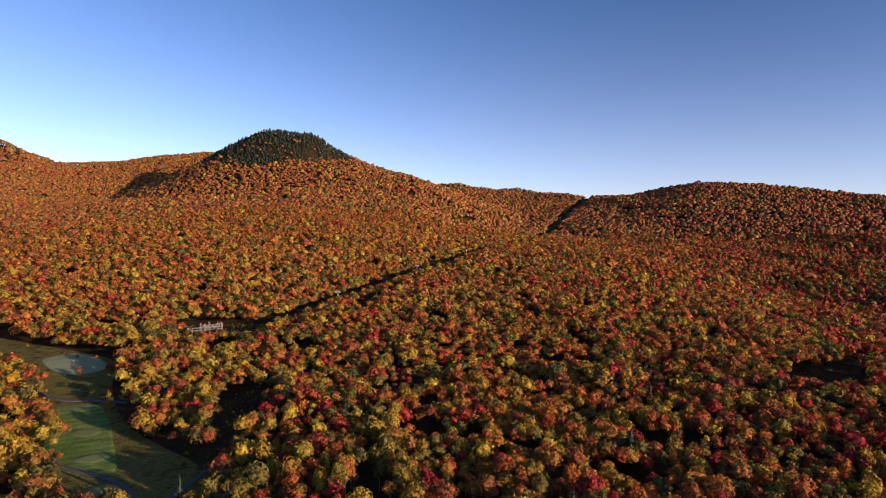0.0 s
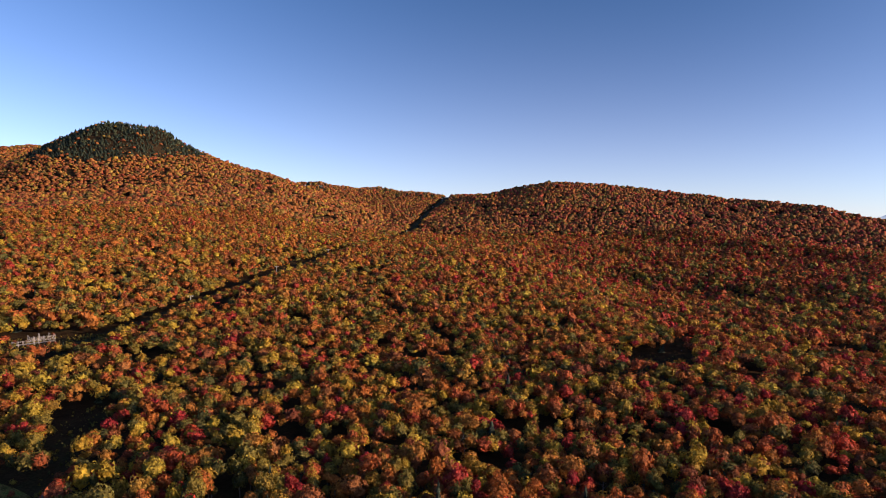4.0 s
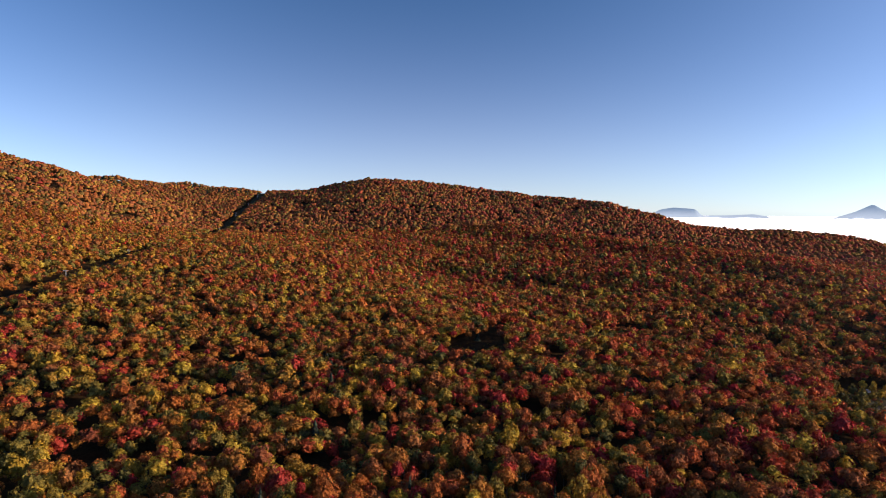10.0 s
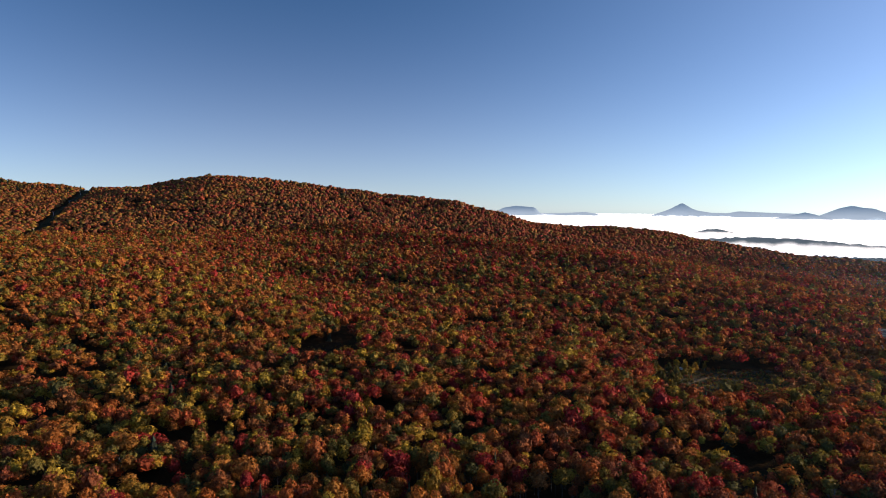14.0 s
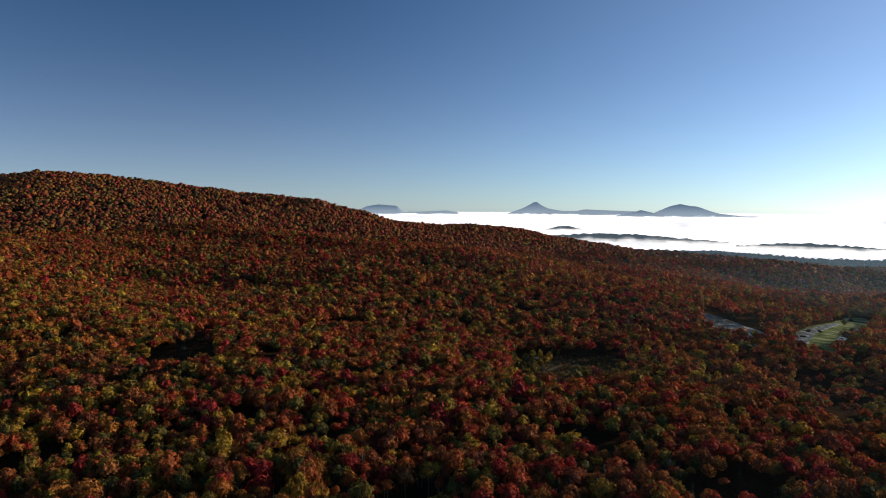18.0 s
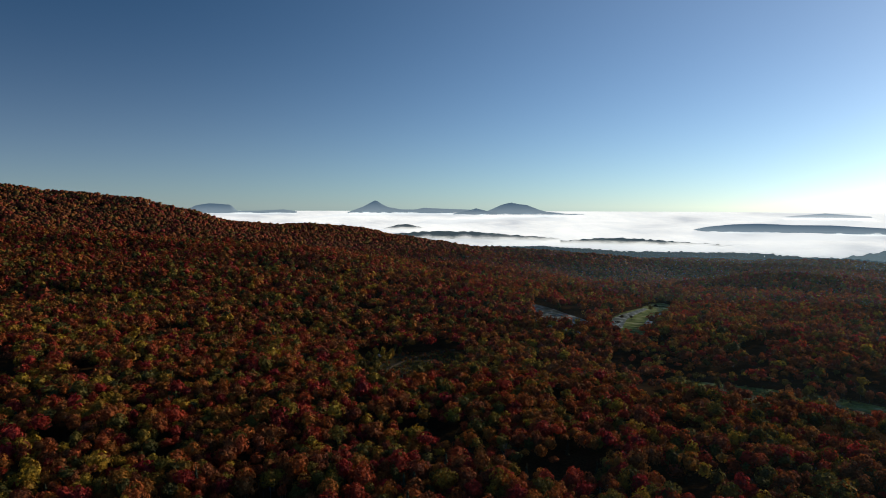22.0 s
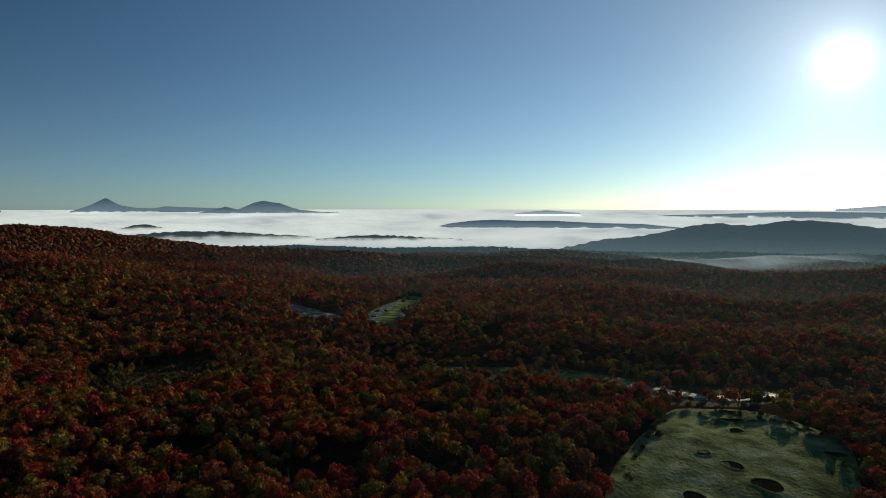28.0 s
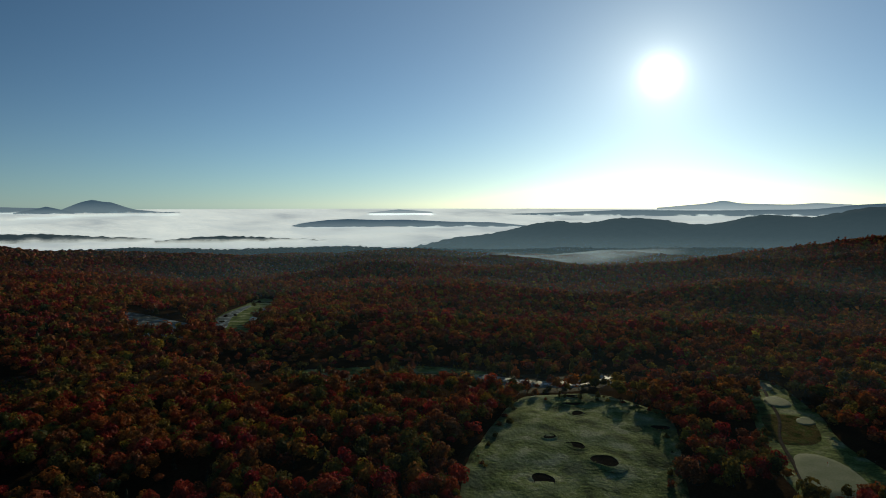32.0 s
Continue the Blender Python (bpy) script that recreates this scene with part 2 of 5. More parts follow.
def striped_turf():
    """Mown turf with light and dark mowing bands."""
    m = surface("striped_tee_turf", [(0.32, (0.070, 0.125, 0.026)), (0.5, (0.110, 0.170, 0.036)), (0.68, (0.155, 0.210, 0.058))], 10, detail=9, fine=0.35, bump=0.5, bump_size=0.9, rough=0.85, specular=0.06)
    n, l = m.node_tree.nodes, m.node_tree.links
    bsdf = next(k for k in n if k.type == "BSDF_PRINCIPLED")
    source = bsdf.inputs["Base Color"].links[0].from_socket
    pos = n.new("ShaderNodeNewGeometry")
    mp = n.new("ShaderNodeMapping")
    mp.inputs["Rotation"].default_value = (0, 0, radians(-28))
    l.new(pos.outputs["Position"], mp.inputs["Vector"])
    bands = n.new("ShaderNodeTexWave")
    bands.bands_direction = "Y"
    bands.inputs["Scale"].default_value, bands.inputs["Distortion"].default_value = 0.045, 1.5
    l.new(mp.outputs[0], bands.inputs["Vector"])
    rng_ = n.new("ShaderNodeMapRange")
    rng_.inputs["To Min"].default_value, rng_.inputs["To Max"].default_value = 0.86, 1.12
    l.new(bands.outputs["Fac"], rng_.inputs["Value"])
    sc = n.new("ShaderNodeVectorMath")
    sc.operation = "SCALE"
    l.new(source, sc.inputs[0])
    l.new(rng_.outputs["Result"], sc.inputs["Scale"])
    l.new(sc.outputs[0], bsdf.inputs["Base Color"])
    return m


TEE_TURF = striped_turf()


def frosted_turf():
    """Mown turf with broad pale patches where frost still lies."""
    m = surface("frosted_mown_turf", [(0.36, (0.045, 0.070, 0.020)), (0.47, (0.125, 0.170, 0.045)), (0.55, (0.190, 0.235, 0.080)), (0.66, (0.330, 0.350, 0.190))], 11, detail=10, fine=0.4, bump=1.0, bump_size=2.2, rough=0.95, specular=0.03)
    n, l = m.node_tree.nodes, m.node_tree.links
    bsdf = next(k for k in n if k.type == "BSDF_PRINCIPLED")
    source = bsdf.inputs["Base Color"].links[0].from_socket
    pos, noi, mask, mix = n.new("ShaderNodeNewGeometry"), n.new("ShaderNodeTexNoise"), n.new("ShaderNodeMapRange"), n.new("ShaderNodeMix")
    noi.inputs["Scale"].default_value, noi.inputs["Detail"].default_value, noi.inputs["Distortion"].default_value = 1 / 26, 4, 1.2
    l.new(pos.outputs["Position"], noi.inputs["Vector"])
    mask.inputs["From Min"].default_value, mask.inputs["From Max"].default_value, mask.inputs["To Max"].default_value = 0.47, 0.62, 0.34
    l.new(noi.outputs["Fac"], mask.inputs["Value"])
    mix.data_type = "RGBA"
    mix.inputs["B"].default_value = (0.30, 0.35, 0.20, 1)
    l.new(mask.outputs["Result"], mix.inputs["Factor"])
    l.new(source, mix.inputs["A"])
    l.new(mix.outputs["Result"], bsdf.inputs["Base Color"])
    return m


FIELD_TURF = frosted_turf()
TEE_PAD = surface("pale_tee_turf", [(0.3, (0.125, 0.165, 0.050)), (0.7, (0.165, 0.195, 0.075))], 8, fine=0.2, bump=0.2, bump_size=0.6, rough=0.85, specular=0.06)
# near black: in the bunkers this colour stands in for a hollow's shade
NEAR_BLACK = surface("near_black_surface", [(0.3, (0.012, 0.010, 0.008)), (0.7, (0.030, 0.024, 0.016))], 3, fine=0.3, bump=0.6, bump_size=0.8)
BRUSH = surface("brown_brush", [(0.3, (0.020, 0.018, 0.008)), (0.5, (0.055, 0.042, 0.018)), (0.7, (0.070, 0.072, 0.026))], 5, fine=0.45, bump=1.0, bump_size=1.8, specular=0.05)
TRACK = surface("dirt_track", [(0.3, (0.080, 0.065, 0.045)), (0.7, (0.13, 0.105, 0.075))], 3, fine=0.2, bump=0.3, bump_size=0.5)
TIMBER = surface("weathered_grey_timber", [(0.3, (0.24, 0.22, 0.20)), (0.7, (0.40, 0.37, 0.34))], 0.8, fine=0.2, bump=0.3, bump_size=0.1)
STEEL = surface("galvanised_steel", [(0.3, (0.38, 0.39, 0.40)), (0.7, (0.52, 0.53, 0.54))], 0.7, bump=0.05, bump_size=0.1, rough=0.45, specular=0.5)
WHITE = surface("white_paint", [(0.3, (0.74, 0.74, 0.72)), (0.7, (0.82, 0.82, 0.80))], 0.5, bump=0.05, bump_size=0.1, rough=0.5, specular=0.4)
RED_CLOTH = surface("red_flag_cloth", [(0.3, (0.45, 0.03, 0.03)), (0.7, (0.55, 0.05, 0.04))], 0.3, bump=0.2, bump_size=0.05)
ASPHALT = surface("worn_path_asphalt", [(0.3, (0.075, 0.075, 0.078)), (0.7, (0.11, 0.108, 0.105))], 3, bump_size=0.1, specular=0.05)
# the fog's sunlit brightness is given as emission of its own
FOG = surface("self_lit_fog", [(0.28, (0.60, 0.61, 0.63)), (0.42, (0.85, 0.84, 0.82)), (0.6, (0.98, 0.96, 0.92))], 420, detail=8, bump=0.3, bump_size=160, rough=1, glow=1.45, specular=0, glow_noise=True)
# far hills and woods: blue air haze painted on as their own glow
FAR_BLUE = surface("blue_hills_haze_glow", [(0.3, (0.09, 0.13, 0.17)), (0.7, (0.12, 0.16, 0.20))], 300, bump=0.2, bump_size=40, rough=1, glow=0.30, glow_colour=(0.42, 0.64, 0.88), specular=0, foot=(0.30, 0.38, 0.45), sunk=(0.38, 0.55))
FAINT_BLUE = surface("far_hills_haze_glow", [(0.3, (0.3, 0.36, 0.42)), (0.7, (0.34, 0.40, 0.45))], 300, bump=0.1, bump_size=40, rough=1, glow=0.6, glow_colour=(0.70, 0.84, 0.95), specular=0, foot=(0.7, 0.76, 0.80))
HAZE_WOOD = surface("dark_woods_haze_glow", [(0.3, (0.035, 0.045, 0.045)), (0.6, (0.060, 0.060, 0.055)), (0.8, (0.09, 0.07, 0.06))], 60, bump=1.0, bump_size=14, rough=1, glow=0.115, glow_colour=(0.45, 0.70, 0.88), specular=0)
RIDGE_WOOD = surface("ridge_woods_haze_glow", [(0.3, (0.035, 0.045, 0.045)), (0.6, (0.060, 0.060, 0.055)), (0.8, (0.09, 0.07, 0.06))], 60, bump=1.0, bump_size=14, rough=1, glow=0.16, glow_colour=(0.48, 0.72, 0.90), specular=0, foot=(0.16, 0.23, 0.28))
BANK_WOOD = surface("bank_woods_haze_glow", [(0.3, (0.035, 0.045, 0.045)), (0.6, (0.060, 0.060, 0.055)), (0.8, (0.09, 0.07, 0.06))], 60, bump=1.0, bump_size=14, rough=1, glow=0.15, glow_colour=(0.50, 0.70, 0.85), specular=0, sunk=(0.6, 1.15))

# ---- the lie of the land: plan in metres, the drone hovers over the origin ----
EYE_Z = 125.0
SCALE = 1.25  # metres to a unit of the plan


def polar(az, r):
    """Plan position at azimuth az (degrees, positive to the west of north) and range r."""
    a = np.radians(az)
    return -np.sin(a) * r, np.cos(a) * r


# Ridge crests: azimuth, range, crest height above the valley datum
DOME_APRON = [(17, 2150, 170), (12, 1980, 190), (8, 1880, 190), (4.3, 1800, 190), (2.0, 1760, 165), (0.8, 1760, 120), (-2, 1750, 40)]
DOME = [(18.3, 2180, 262), (17, 2120, 312), (15, 2020, 333), (11.8, 1950, 319), (9.3, 1900, 266), (6.9, 1850, 220), (4.3, 1800, 195)]
BACK_RIDGE = [(45, 2500, 190), (36, 2700, 232), (29.9, 2800, 253), (27.4, 2800, 263), (23.2, 2800, 300), (20, 2800, 318), (15, 2900, 300)]
FAR_HILL = [(50, 3600, 480), (40, 3600, 440), (34.7, 3600, 391), (32.7, 3600, 334), (30, 3600, 270), (27, 3600, 180)]
LONG_RIDGE = [(3, 2300, 160), (0.4, 2300, 186), (-1.2, 2300, 192), (-3, 2300, 174), (-7.5, 2250, 159), (-10.5, 2170, 158), (-12.2, 2150, 150), (-16.3, 2050, 145), (-17.8, 1990, 150), (-18.8, 1950, 164), (-22, 1900, 179), (-24, 1880, 175), (-28.5, 1850, 165), (-34.7, 1800, 141), (-37, 1780, 128), (-42.7, 1700, 113), (-46.4, 1680, 82),
              (-49.9, 1680, 53), (-52.4, 1700, 46), (-54.8, 1720, 42), (-56.7, 1750, 45), (-61, 1800, 35), (-64.5, 1850, 10), (-67.7, 1900, -11), (-70, 2000, -30), (-74, 2200, -58)]
KNOB = [(-4.4, 3400, 178), (-5.4, 3400, 207), (-6.4, 3400, 214), (-7.6, 3400, 203), (-9, 3400, 172)]
SPUR = [(-30, 1420, 66), (-38.7, 1250, 52), (-49.8, 1050, 30), (-63.7, 800, 8), (-74, 640, 2)]
SOUTH_HILL = [(-113, 1750, -74), (-117, 1620, -64), (-121, 1500, -48), (-126, 1420, -24), (-132, 1320, 15), (-138.3, 1300, 37), (-150, 1300, 60), (-165, 1300, 60)]
RIDGES = [(DOME_APRON, 1550, 1.65), (DOME, 620, 1.25), (BACK_RIDGE, 1500, 1.6), (FAR_HILL, 1300, 1.4), (LONG_RIDGE, 1650, 0), (KNOB, 700, 1.5), (SPUR, 560, 1.3), (SOUTH_HILL, 650, 1.3)]


def wave(x, y, size, seed):
    """Smooth value noise between -1 and 1 with features of the given size."""
    u, v = x / size + seed * 17.3, y / size - seed * 9.1
    i, j = np.floor(u), np.floor(v)
    fu, fv = u - i, v - j
    fu, fv = fu * fu * (3 - 2 * fu), fv * fv * (3 - 2 * fv)

    def corner(a, b):
        h = np.sin(a * 127.1 + b * 311.7 + seed * 74.7) * 43758.5453
        return (h - np.floor(h)) * 2 - 1
    return (corner(i, j) * (1 - fu) + corner(i + 1, j) * fu) * (1 - fv) + (corner(i, j + 1) * (1 - fu) + corner(i + 1, j + 1) * fu) * fv


def land(x, y):
    """Height of the bare ground in metres."""
    x, y = np.asarray(x, float) / SCALE, np.asarray(y, float) / SCALE
    east = np.maximum(0, x * 0.999 + y * 0.035 - 250)
    base = 5 - 86 * (1 - np.exp(-east / 1200)) - 0.02 * np.clip(east - 1300, 0, 1300) - 0.12 * np.clip(east - 2500, 0, 700)
    r = np.hypot(x, y)
    lift = np.zeros_like(base)
    for crest, width, power in RIDGES:
        pts = [(*polar(a, d), h) for a, d, h in crest]
        far, tall = [], []
        for (ax, ay, ah), (bx, by, bh) in zip(pts, pts[1:]):
            dx, dy = bx - ax, by - ay
            s = np.clip(((x - ax) * dx + (y - ay) * dy) / (dx * dx + dy * dy), 0, 1)
            far.append(np.hypot(x - ax - s * dx, y - ay - s * dy))
            tall.append(ah + (bh - ah) * s)
        far, tall = np.array(far), np.array(tall)
        d = far.min(0)
        weight = np.exp(-(far - d) / (25 + 0.12 * d))
        h = np.maximum((weight * tall).sum(0) / weight.sum(0) - base, 0)
        d = np.sqrt(d * d + 900) - 30
        if power:
            slope = np.clip(1 - d / width, 0, 1) ** power
        else:
            # a steep upper face above a long gentle foot
            slope = 0.36 * np.clip(1 - d / width, 0, 1) ** 1.2 + 0.64 * np.clip(1 - d / 760, 0, 1) ** 1.25
        lift = np.maximum(lift, h * slope)
    # the dell that the line cut runs down into below the ridge
    lift = np.maximum(lift - 16 * np.exp(-((x - 190) ** 2 + (y - 1180) ** 2) / 330 ** 2), 0)
    rough = 5 * wave(x, y, 260, 1) + 2.4 * wave(x, y, 110, 2) - 2
    rough = rough * np.clip(r / 900, 0.25, 1) * np.clip(1.4 - lift / 260, 0.35, 1)
    rough = rough + 6 * wave(x * 0.9 - y * 0.35, y * 0.7 + x * 0.3, 170, 4) * np.clip((lift - 15) / 60, 0, 1) * np.clip((150 - lift) / 90, 0, 1)
    roll = 18 * wave(x * 1.5 + 0.3 * y, y * 0.8 - x * 0.2, 190, 3) * np.clip((r - 380) / 500, 0, 1) * np.clip((x - 150) / 300, 0, 1) * np.clip((2300 - r) / 900, 0.2, 1) * np.clip(1.2 - lift / 60, 0, 1)
    roll = roll + 13 * wave(x * 1.3 + 0.2 * y, y * 0.7 - x * 0.2, 170, 15) * np.clip((r - 950) / 250, 0, 1) * np.clip((x - 300) / 300, 0, 1) * np.clip((2350 - r) / 500, 0, 1) * np.clip(1.2 - lift / 60, 0, 1)
    return (base + lift + rough + roll) * SCALE


# ---- mesh helpers ----
def mesh_from(name, verts, faces, mats, smooth=False, tint=None):
    """A mesh from arrays; faces is an (n, k) array."""
    verts, faces = np.asarray(verts, np.float32), np.asarray(faces, np.int32)
    me = bpy.data.meshes.new(name)
    me.vertices.add(len(verts))
    me.vertices.foreach_set("co", verts.ravel())
    k = faces.shape[1]
    me.loops.add(faces.size)
    me.loops.foreach_set("vertex_index", faces.ravel())
    me.polygons.add(len(faces))
    me.polygons.foreach_set("loop_start", np.arange(0, faces.size, k, dtype=np.int32))
    me.polygons.foreach_set("loop_total", np.full(len(faces), k, np.int32))
    me.polygons.foreach_set("use_smooth", np.full(len(faces), smooth))
    if tint is not None:
        a = me.attributes.new("tint", "FLOAT", "FACE")
        a.data.foreach_set("value", np.asarray(tint, np.float32))
    for m in mats if isinstance(mats, (list, tuple)) else [mats]:
        me.materials.append(m)
    me.update(calc_edges=True)
    return me


def part(name, bm, mat, parent, label=""):
    """Links a bmesh as one mesh object under a thing or a part."""
    me = bpy.data.meshes.new(name)
    bm.to_mesh(me)
    bm.free()
    me.materials.append(mat)
    ob = new(name, me)
    ob.parent = parent
    if label:
        ob["label"] = label
    return ob


# ---- ground ----
def build_ground():
    rings = np.concatenate([[0.02], np.geomspace(20, 4900, 150)])
    turns = np.linspace(0, 2 * np.pi, 300, endpoint=False)
    rr, aa = np.meshgrid(rings, turns, indexing="ij")
    x, y = rr * np.cos(aa), rr * np.sin(aa)
    z = land(x, y)
    nr, na = rr.shape
    i, j = np.meshgrid(np.arange(nr - 1), np.arange(na), indexing="ij")
    j2 = (j + 1) % na
    faces = np.stack([i * na + j, (i + 1) * na + j, (i + 1) * na + j2, i * na + j2], -1).reshape(-1, 4)
    ob = new("ground", mesh_from("ground", np.stack([x, y, z], -1).reshape(-1, 3), faces, LITTER, True))
    tagged(ob, "forested valley and hill ground covered in brown leaf litter", "ground", kind="structure")


build_ground()


# ---- clearings in plan ----
def smooth_ring(points, rounds=3):
    p = np.array(points, float) * SCALE
    for _ in range(rounds):
        q = np.roll(p, -1, 0)
        p = np.stack([p * 0.75 + q * 0.25, p * 0.25 + q * 0.75], 1).reshape(-1, 2)
    return p


def smooth_line(points, rounds=3):
    p = np.array(points, float) * SCALE
    for _ in range(rounds):
        a, b = p[:-1], p[1:]
        p = np.concatenate([p[:1], np.stack([a * 0.75 + b * 0.25, a * 0.25 + b * 0.75], 1).reshape(-1, 2), p[-1:]])
    return p


def inside(ring, x, y):
    hit = np.zeros(x.shape, bool)
    for (ax, ay), (bx, by) in zip(ring, np.roll(ring, -1, 0)):
        if ay != by:
            hit ^= ((ay > y) != (by > y)) & (x < (bx - ax) * (y - ay) / (by - ay) + ax)
    return hit


def near_line(line, x, y):
    best = np.full(x.shape, 1e9)
    for (ax, ay), (bx, by) in zip(line, line[1:]):
        dx, dy = bx - ax, by - ay
        s = np.clip(((x - ax) * dx + (y - ay) * dy) / (dx * dx + dy * dy), 0, 1)
        best = np.minimum(best, np.hypot(x - ax - s * dx, y - ay - s * dy))
    return best


def patch(name, ring, mat, label, category, lift=0.3, kind="structure", rings=9, bulge=None, spread=1.0):
    """A piece of ground inside a ring, draped over the land."""
    ring = np.asarray(ring)
    mid = ring.mean(0)
    ring = mid + (ring - mid) * spread
    fr = np.linspace(0, 1, rings + 1)[1:]
    pts = np.concatenate([[mid]] + [mid + (ring - mid) * f for f in fr])
    z = land(pts[:, 0], pts[:, 1]) + lift
    if bulge:
        z = z + bulge(pts[:, 0], pts[:, 1])
    z[-len(ring):] -= lift + 0.3
    n = len(ring)
    bm = bmesh.new()
    vs = [bm.verts.new((p[0], p[1], h)) for p, h in zip(pts, z)]
    for j in range(n):
        bm.faces.new((vs[0], vs[1 + j], vs[1 + (j + 1) % n]))
        for k in range(rings - 1):
            a, b = 1 + k * n, 1 + (k + 1) * n
            bm.faces.new((vs[a + j], vs[b + j], vs[b + (j + 1) % n], vs[a + (j + 1) % n]))
    bmesh.ops.recalc_face_normals(bm, faces=bm.faces)
    for f in bm.faces:
        f.smooth = True
    me = bpy.data.meshes.new(name)
    bm.to_mesh(me)
    bm.free()
    me.materials.append(mat)
    return tagged(new(name, me), label, category, kind=kind)


def ribbon(name, line, width, mat, label, category, lift=0.45, kind="structure"):
    p = smooth_line(line)
    d = np.gradient(p, axis=0)
    d /= np.linalg.norm(d, axis=1)[:, None]
    side = np.stack([-d[:, 1], d[:, 0]], 1) * width / 2
    cols = [p + side * s for s in (-1.0, -0.94, 0, 0.94, 1.0)]
    down = (-0.5, lift, lift + 0.05, lift, -0.5)
    verts = np.concatenate([np.column_stack([c, land(c[:, 0], c[:, 1]) + h]) for c, h in zip(cols, down)])
    n = len(p)
    faces = [(c * n + i, (c + 1) * n + i, (c + 1) * n + i + 1, c * n + i + 1) for c in range(4) for i in range(n - 1)]
    return tagged(new(name, mesh_from(name, verts, faces, mat, True)), label, category, kind=kind)


def swells(x, y):
    """The rolling relief of the golf ground."""
    return 0.9 * wave(x, y, 19, 61) + 0.35 * wave(x, y, 8, 62) + 0.9


GOLF_WEST = smooth_ring([(-310, 425), (-262, 404), (-196, 374), (-184, 356), (-170, 322), (-148, 286), (-131, 266), (-108, 246), (-90, 232), (-62, 190), (-100, 180), (-130, 205), (-142, 229), (-179, 282), (-201, 320), (-229, 337), (-280, 360)], 2)
FIELD_EAST = smooth_ring([(150, -38), (193, -54), (227, -66), (249, -81), (283, -101), (298, -112), (300, -130), (296, -150), (278, -158), (256, -164), (236, -157), (196, -133), (165, -116), (138, -96)], 3)
FAIRWAY_EAST = smooth_ring([(306, -250), (299, -264), (255, -240), (239, -236), (204, -212), (178, -207), (150, -192), (150, -155), (191, -170), (222, -189), (249, -208)], 3)
FAIRWAY_NORTH = smooth_ring([(500, 47), (525, 62), (596, 70), (637, 66), (711, 56), (788, 50), (822, 36), (814, 17), (710, 20), (640, 22), (552, 30), (502, 36)], 2)
FROST_FIELD = smooth_ring([(636, 154), (638, 142), (608, 113), (574, 82), (516, 74), (506, 86), (514, 99), (524, 112), (548, 128)], 2)
GRAVEL_CLEARING = smooth_ring([(352, 204), (385, 206), (400, 187), (413, 172), (421, 158), (410, 142), (372, 128), (340, 128), (315, 134), (302, 145), (300, 158), (312, 178)], 2)
SMALL_EAST = smooth_ring([(384, -338), (372, -356), (344, -362), (332, -342), (355, -331)], 2)
CANOPY_GAP = smooth_ring([(174, 318), (197, 362), (222, 374), (237, 360), (231, 336), (200, 316)], 2)
WEST_GAP = smooth_ring([(-88, 226), (-91, 250), (-98, 284), (-106, 308), (-101, 318), (-92, 329), (-77, 290), (-78, 272), (-81, 246), (-81, 229), (-74, 203)], 2)
LIFT_CLEARING = smooth_ring([(-176, 412), (-188, 438), (-181, 461), (-152, 467), (-124, 463), (-129, 440), (-150, 418)], 2)
STRIP_FIELD = smooth_ring([(404, 6), (402, -19), (403, -44), (402, -67), (396, -92), (382, -112), (362, -120), (346, -136), (342, -160), (352, -186), (330, -190), (306, -161), (306, -124), (318, -102), (340, -86), (354, -68), (362, -42), (362, -2)], 2)
STRIP_LINE = [(392, 5), (394, -44), (388, -78), (378, -104), (358, -118), (336, -135), (331, -156), (333, -185)]
LINE_CUT = [(-140, 430), (-126, 465), (5, 826), (160, 1240), (290, 1590), (445, 2011), (520, 2210)]
FULL_CLEAR = [STRIP_FIELD, GOLF_WEST, FIELD_EAST, FAIRWAY_EAST, FAIRWAY_NORTH, FROST_FIELD, GRAVEL_CLEARING, SMALL_EAST, CANOPY_GAP, WEST_GAP, LIFT_CLEARING]


def open_ground(x, y):
    """True where no tree stands."""
    x = x + 7 * wave(x, y, 26, 41)
    y = y + 7 * wave(x, y, 26, 42)
    bare = np.zeros(x.shape, bool)
    for ring in FULL_CLEAR:
        bare |= inside(ring, x, y)
    cut = near_line(np.array(LINE_CUT) * SCALE, x, y)
    bare |= cut < np.interp(np.hypot(x, y), [1050, 1250, 1650, 1800, 2200, 2700], [13, 8, 9, 13, 18, 20])
    return bare


patch("golf_rough", GOLF_WEST, ROUGH, "dry brown and green rough grass of a golf hole", "grass", 0.25, rings=20, spread=1.05)
patch("golf_tee", smooth_ring([(-187, 291), (-175, 300), (-164, 301), (-150, 284), (-138, 264), (-124, 240), (-112, 218), (-126, 218), (-143, 225), (-165, 258)], 2), TEE_TURF, "mown striped green tee ground between maple woods", "golf tee", 0.5)
patch("golf_green", smooth_ring([(-240, 369), (-231, 382), (-220, 387), (-188, 362), (-186, 344), (-204, 336)]), GREEN, "smooth pale green putting surface", "golf green", 0.5)
ribbon("cart_path", [(-146, 236), (-142, 229), (-117, 219), (-100, 205), (-95, 190)], 3.2, ASPHALT, "narrow grey asphalt cart path across the rough", "path", 0.65)
patch("golf_field", FIELD_EAST, FIELD_TURF, "rolling mown golf field with shallow hollows", "grass", 0.2, rings=34, bulge=swells, spread=1.06)
patch("golf_fairway", FAIRWAY_EAST, TURF, "long mown fairway between dark woods", "fairway", 0.3, rings=16, spread=1.06)
patch("golf_fairway_north", FAIRWAY_NORTH, TURF, "bright green fairway in the forest", "fairway", 0.3, spread=1.06)
patch("frosted_field", FROST_FIELD, FROST, "frosted pale field in the shade of the woods", "grass", 0.3, spread=1.06)
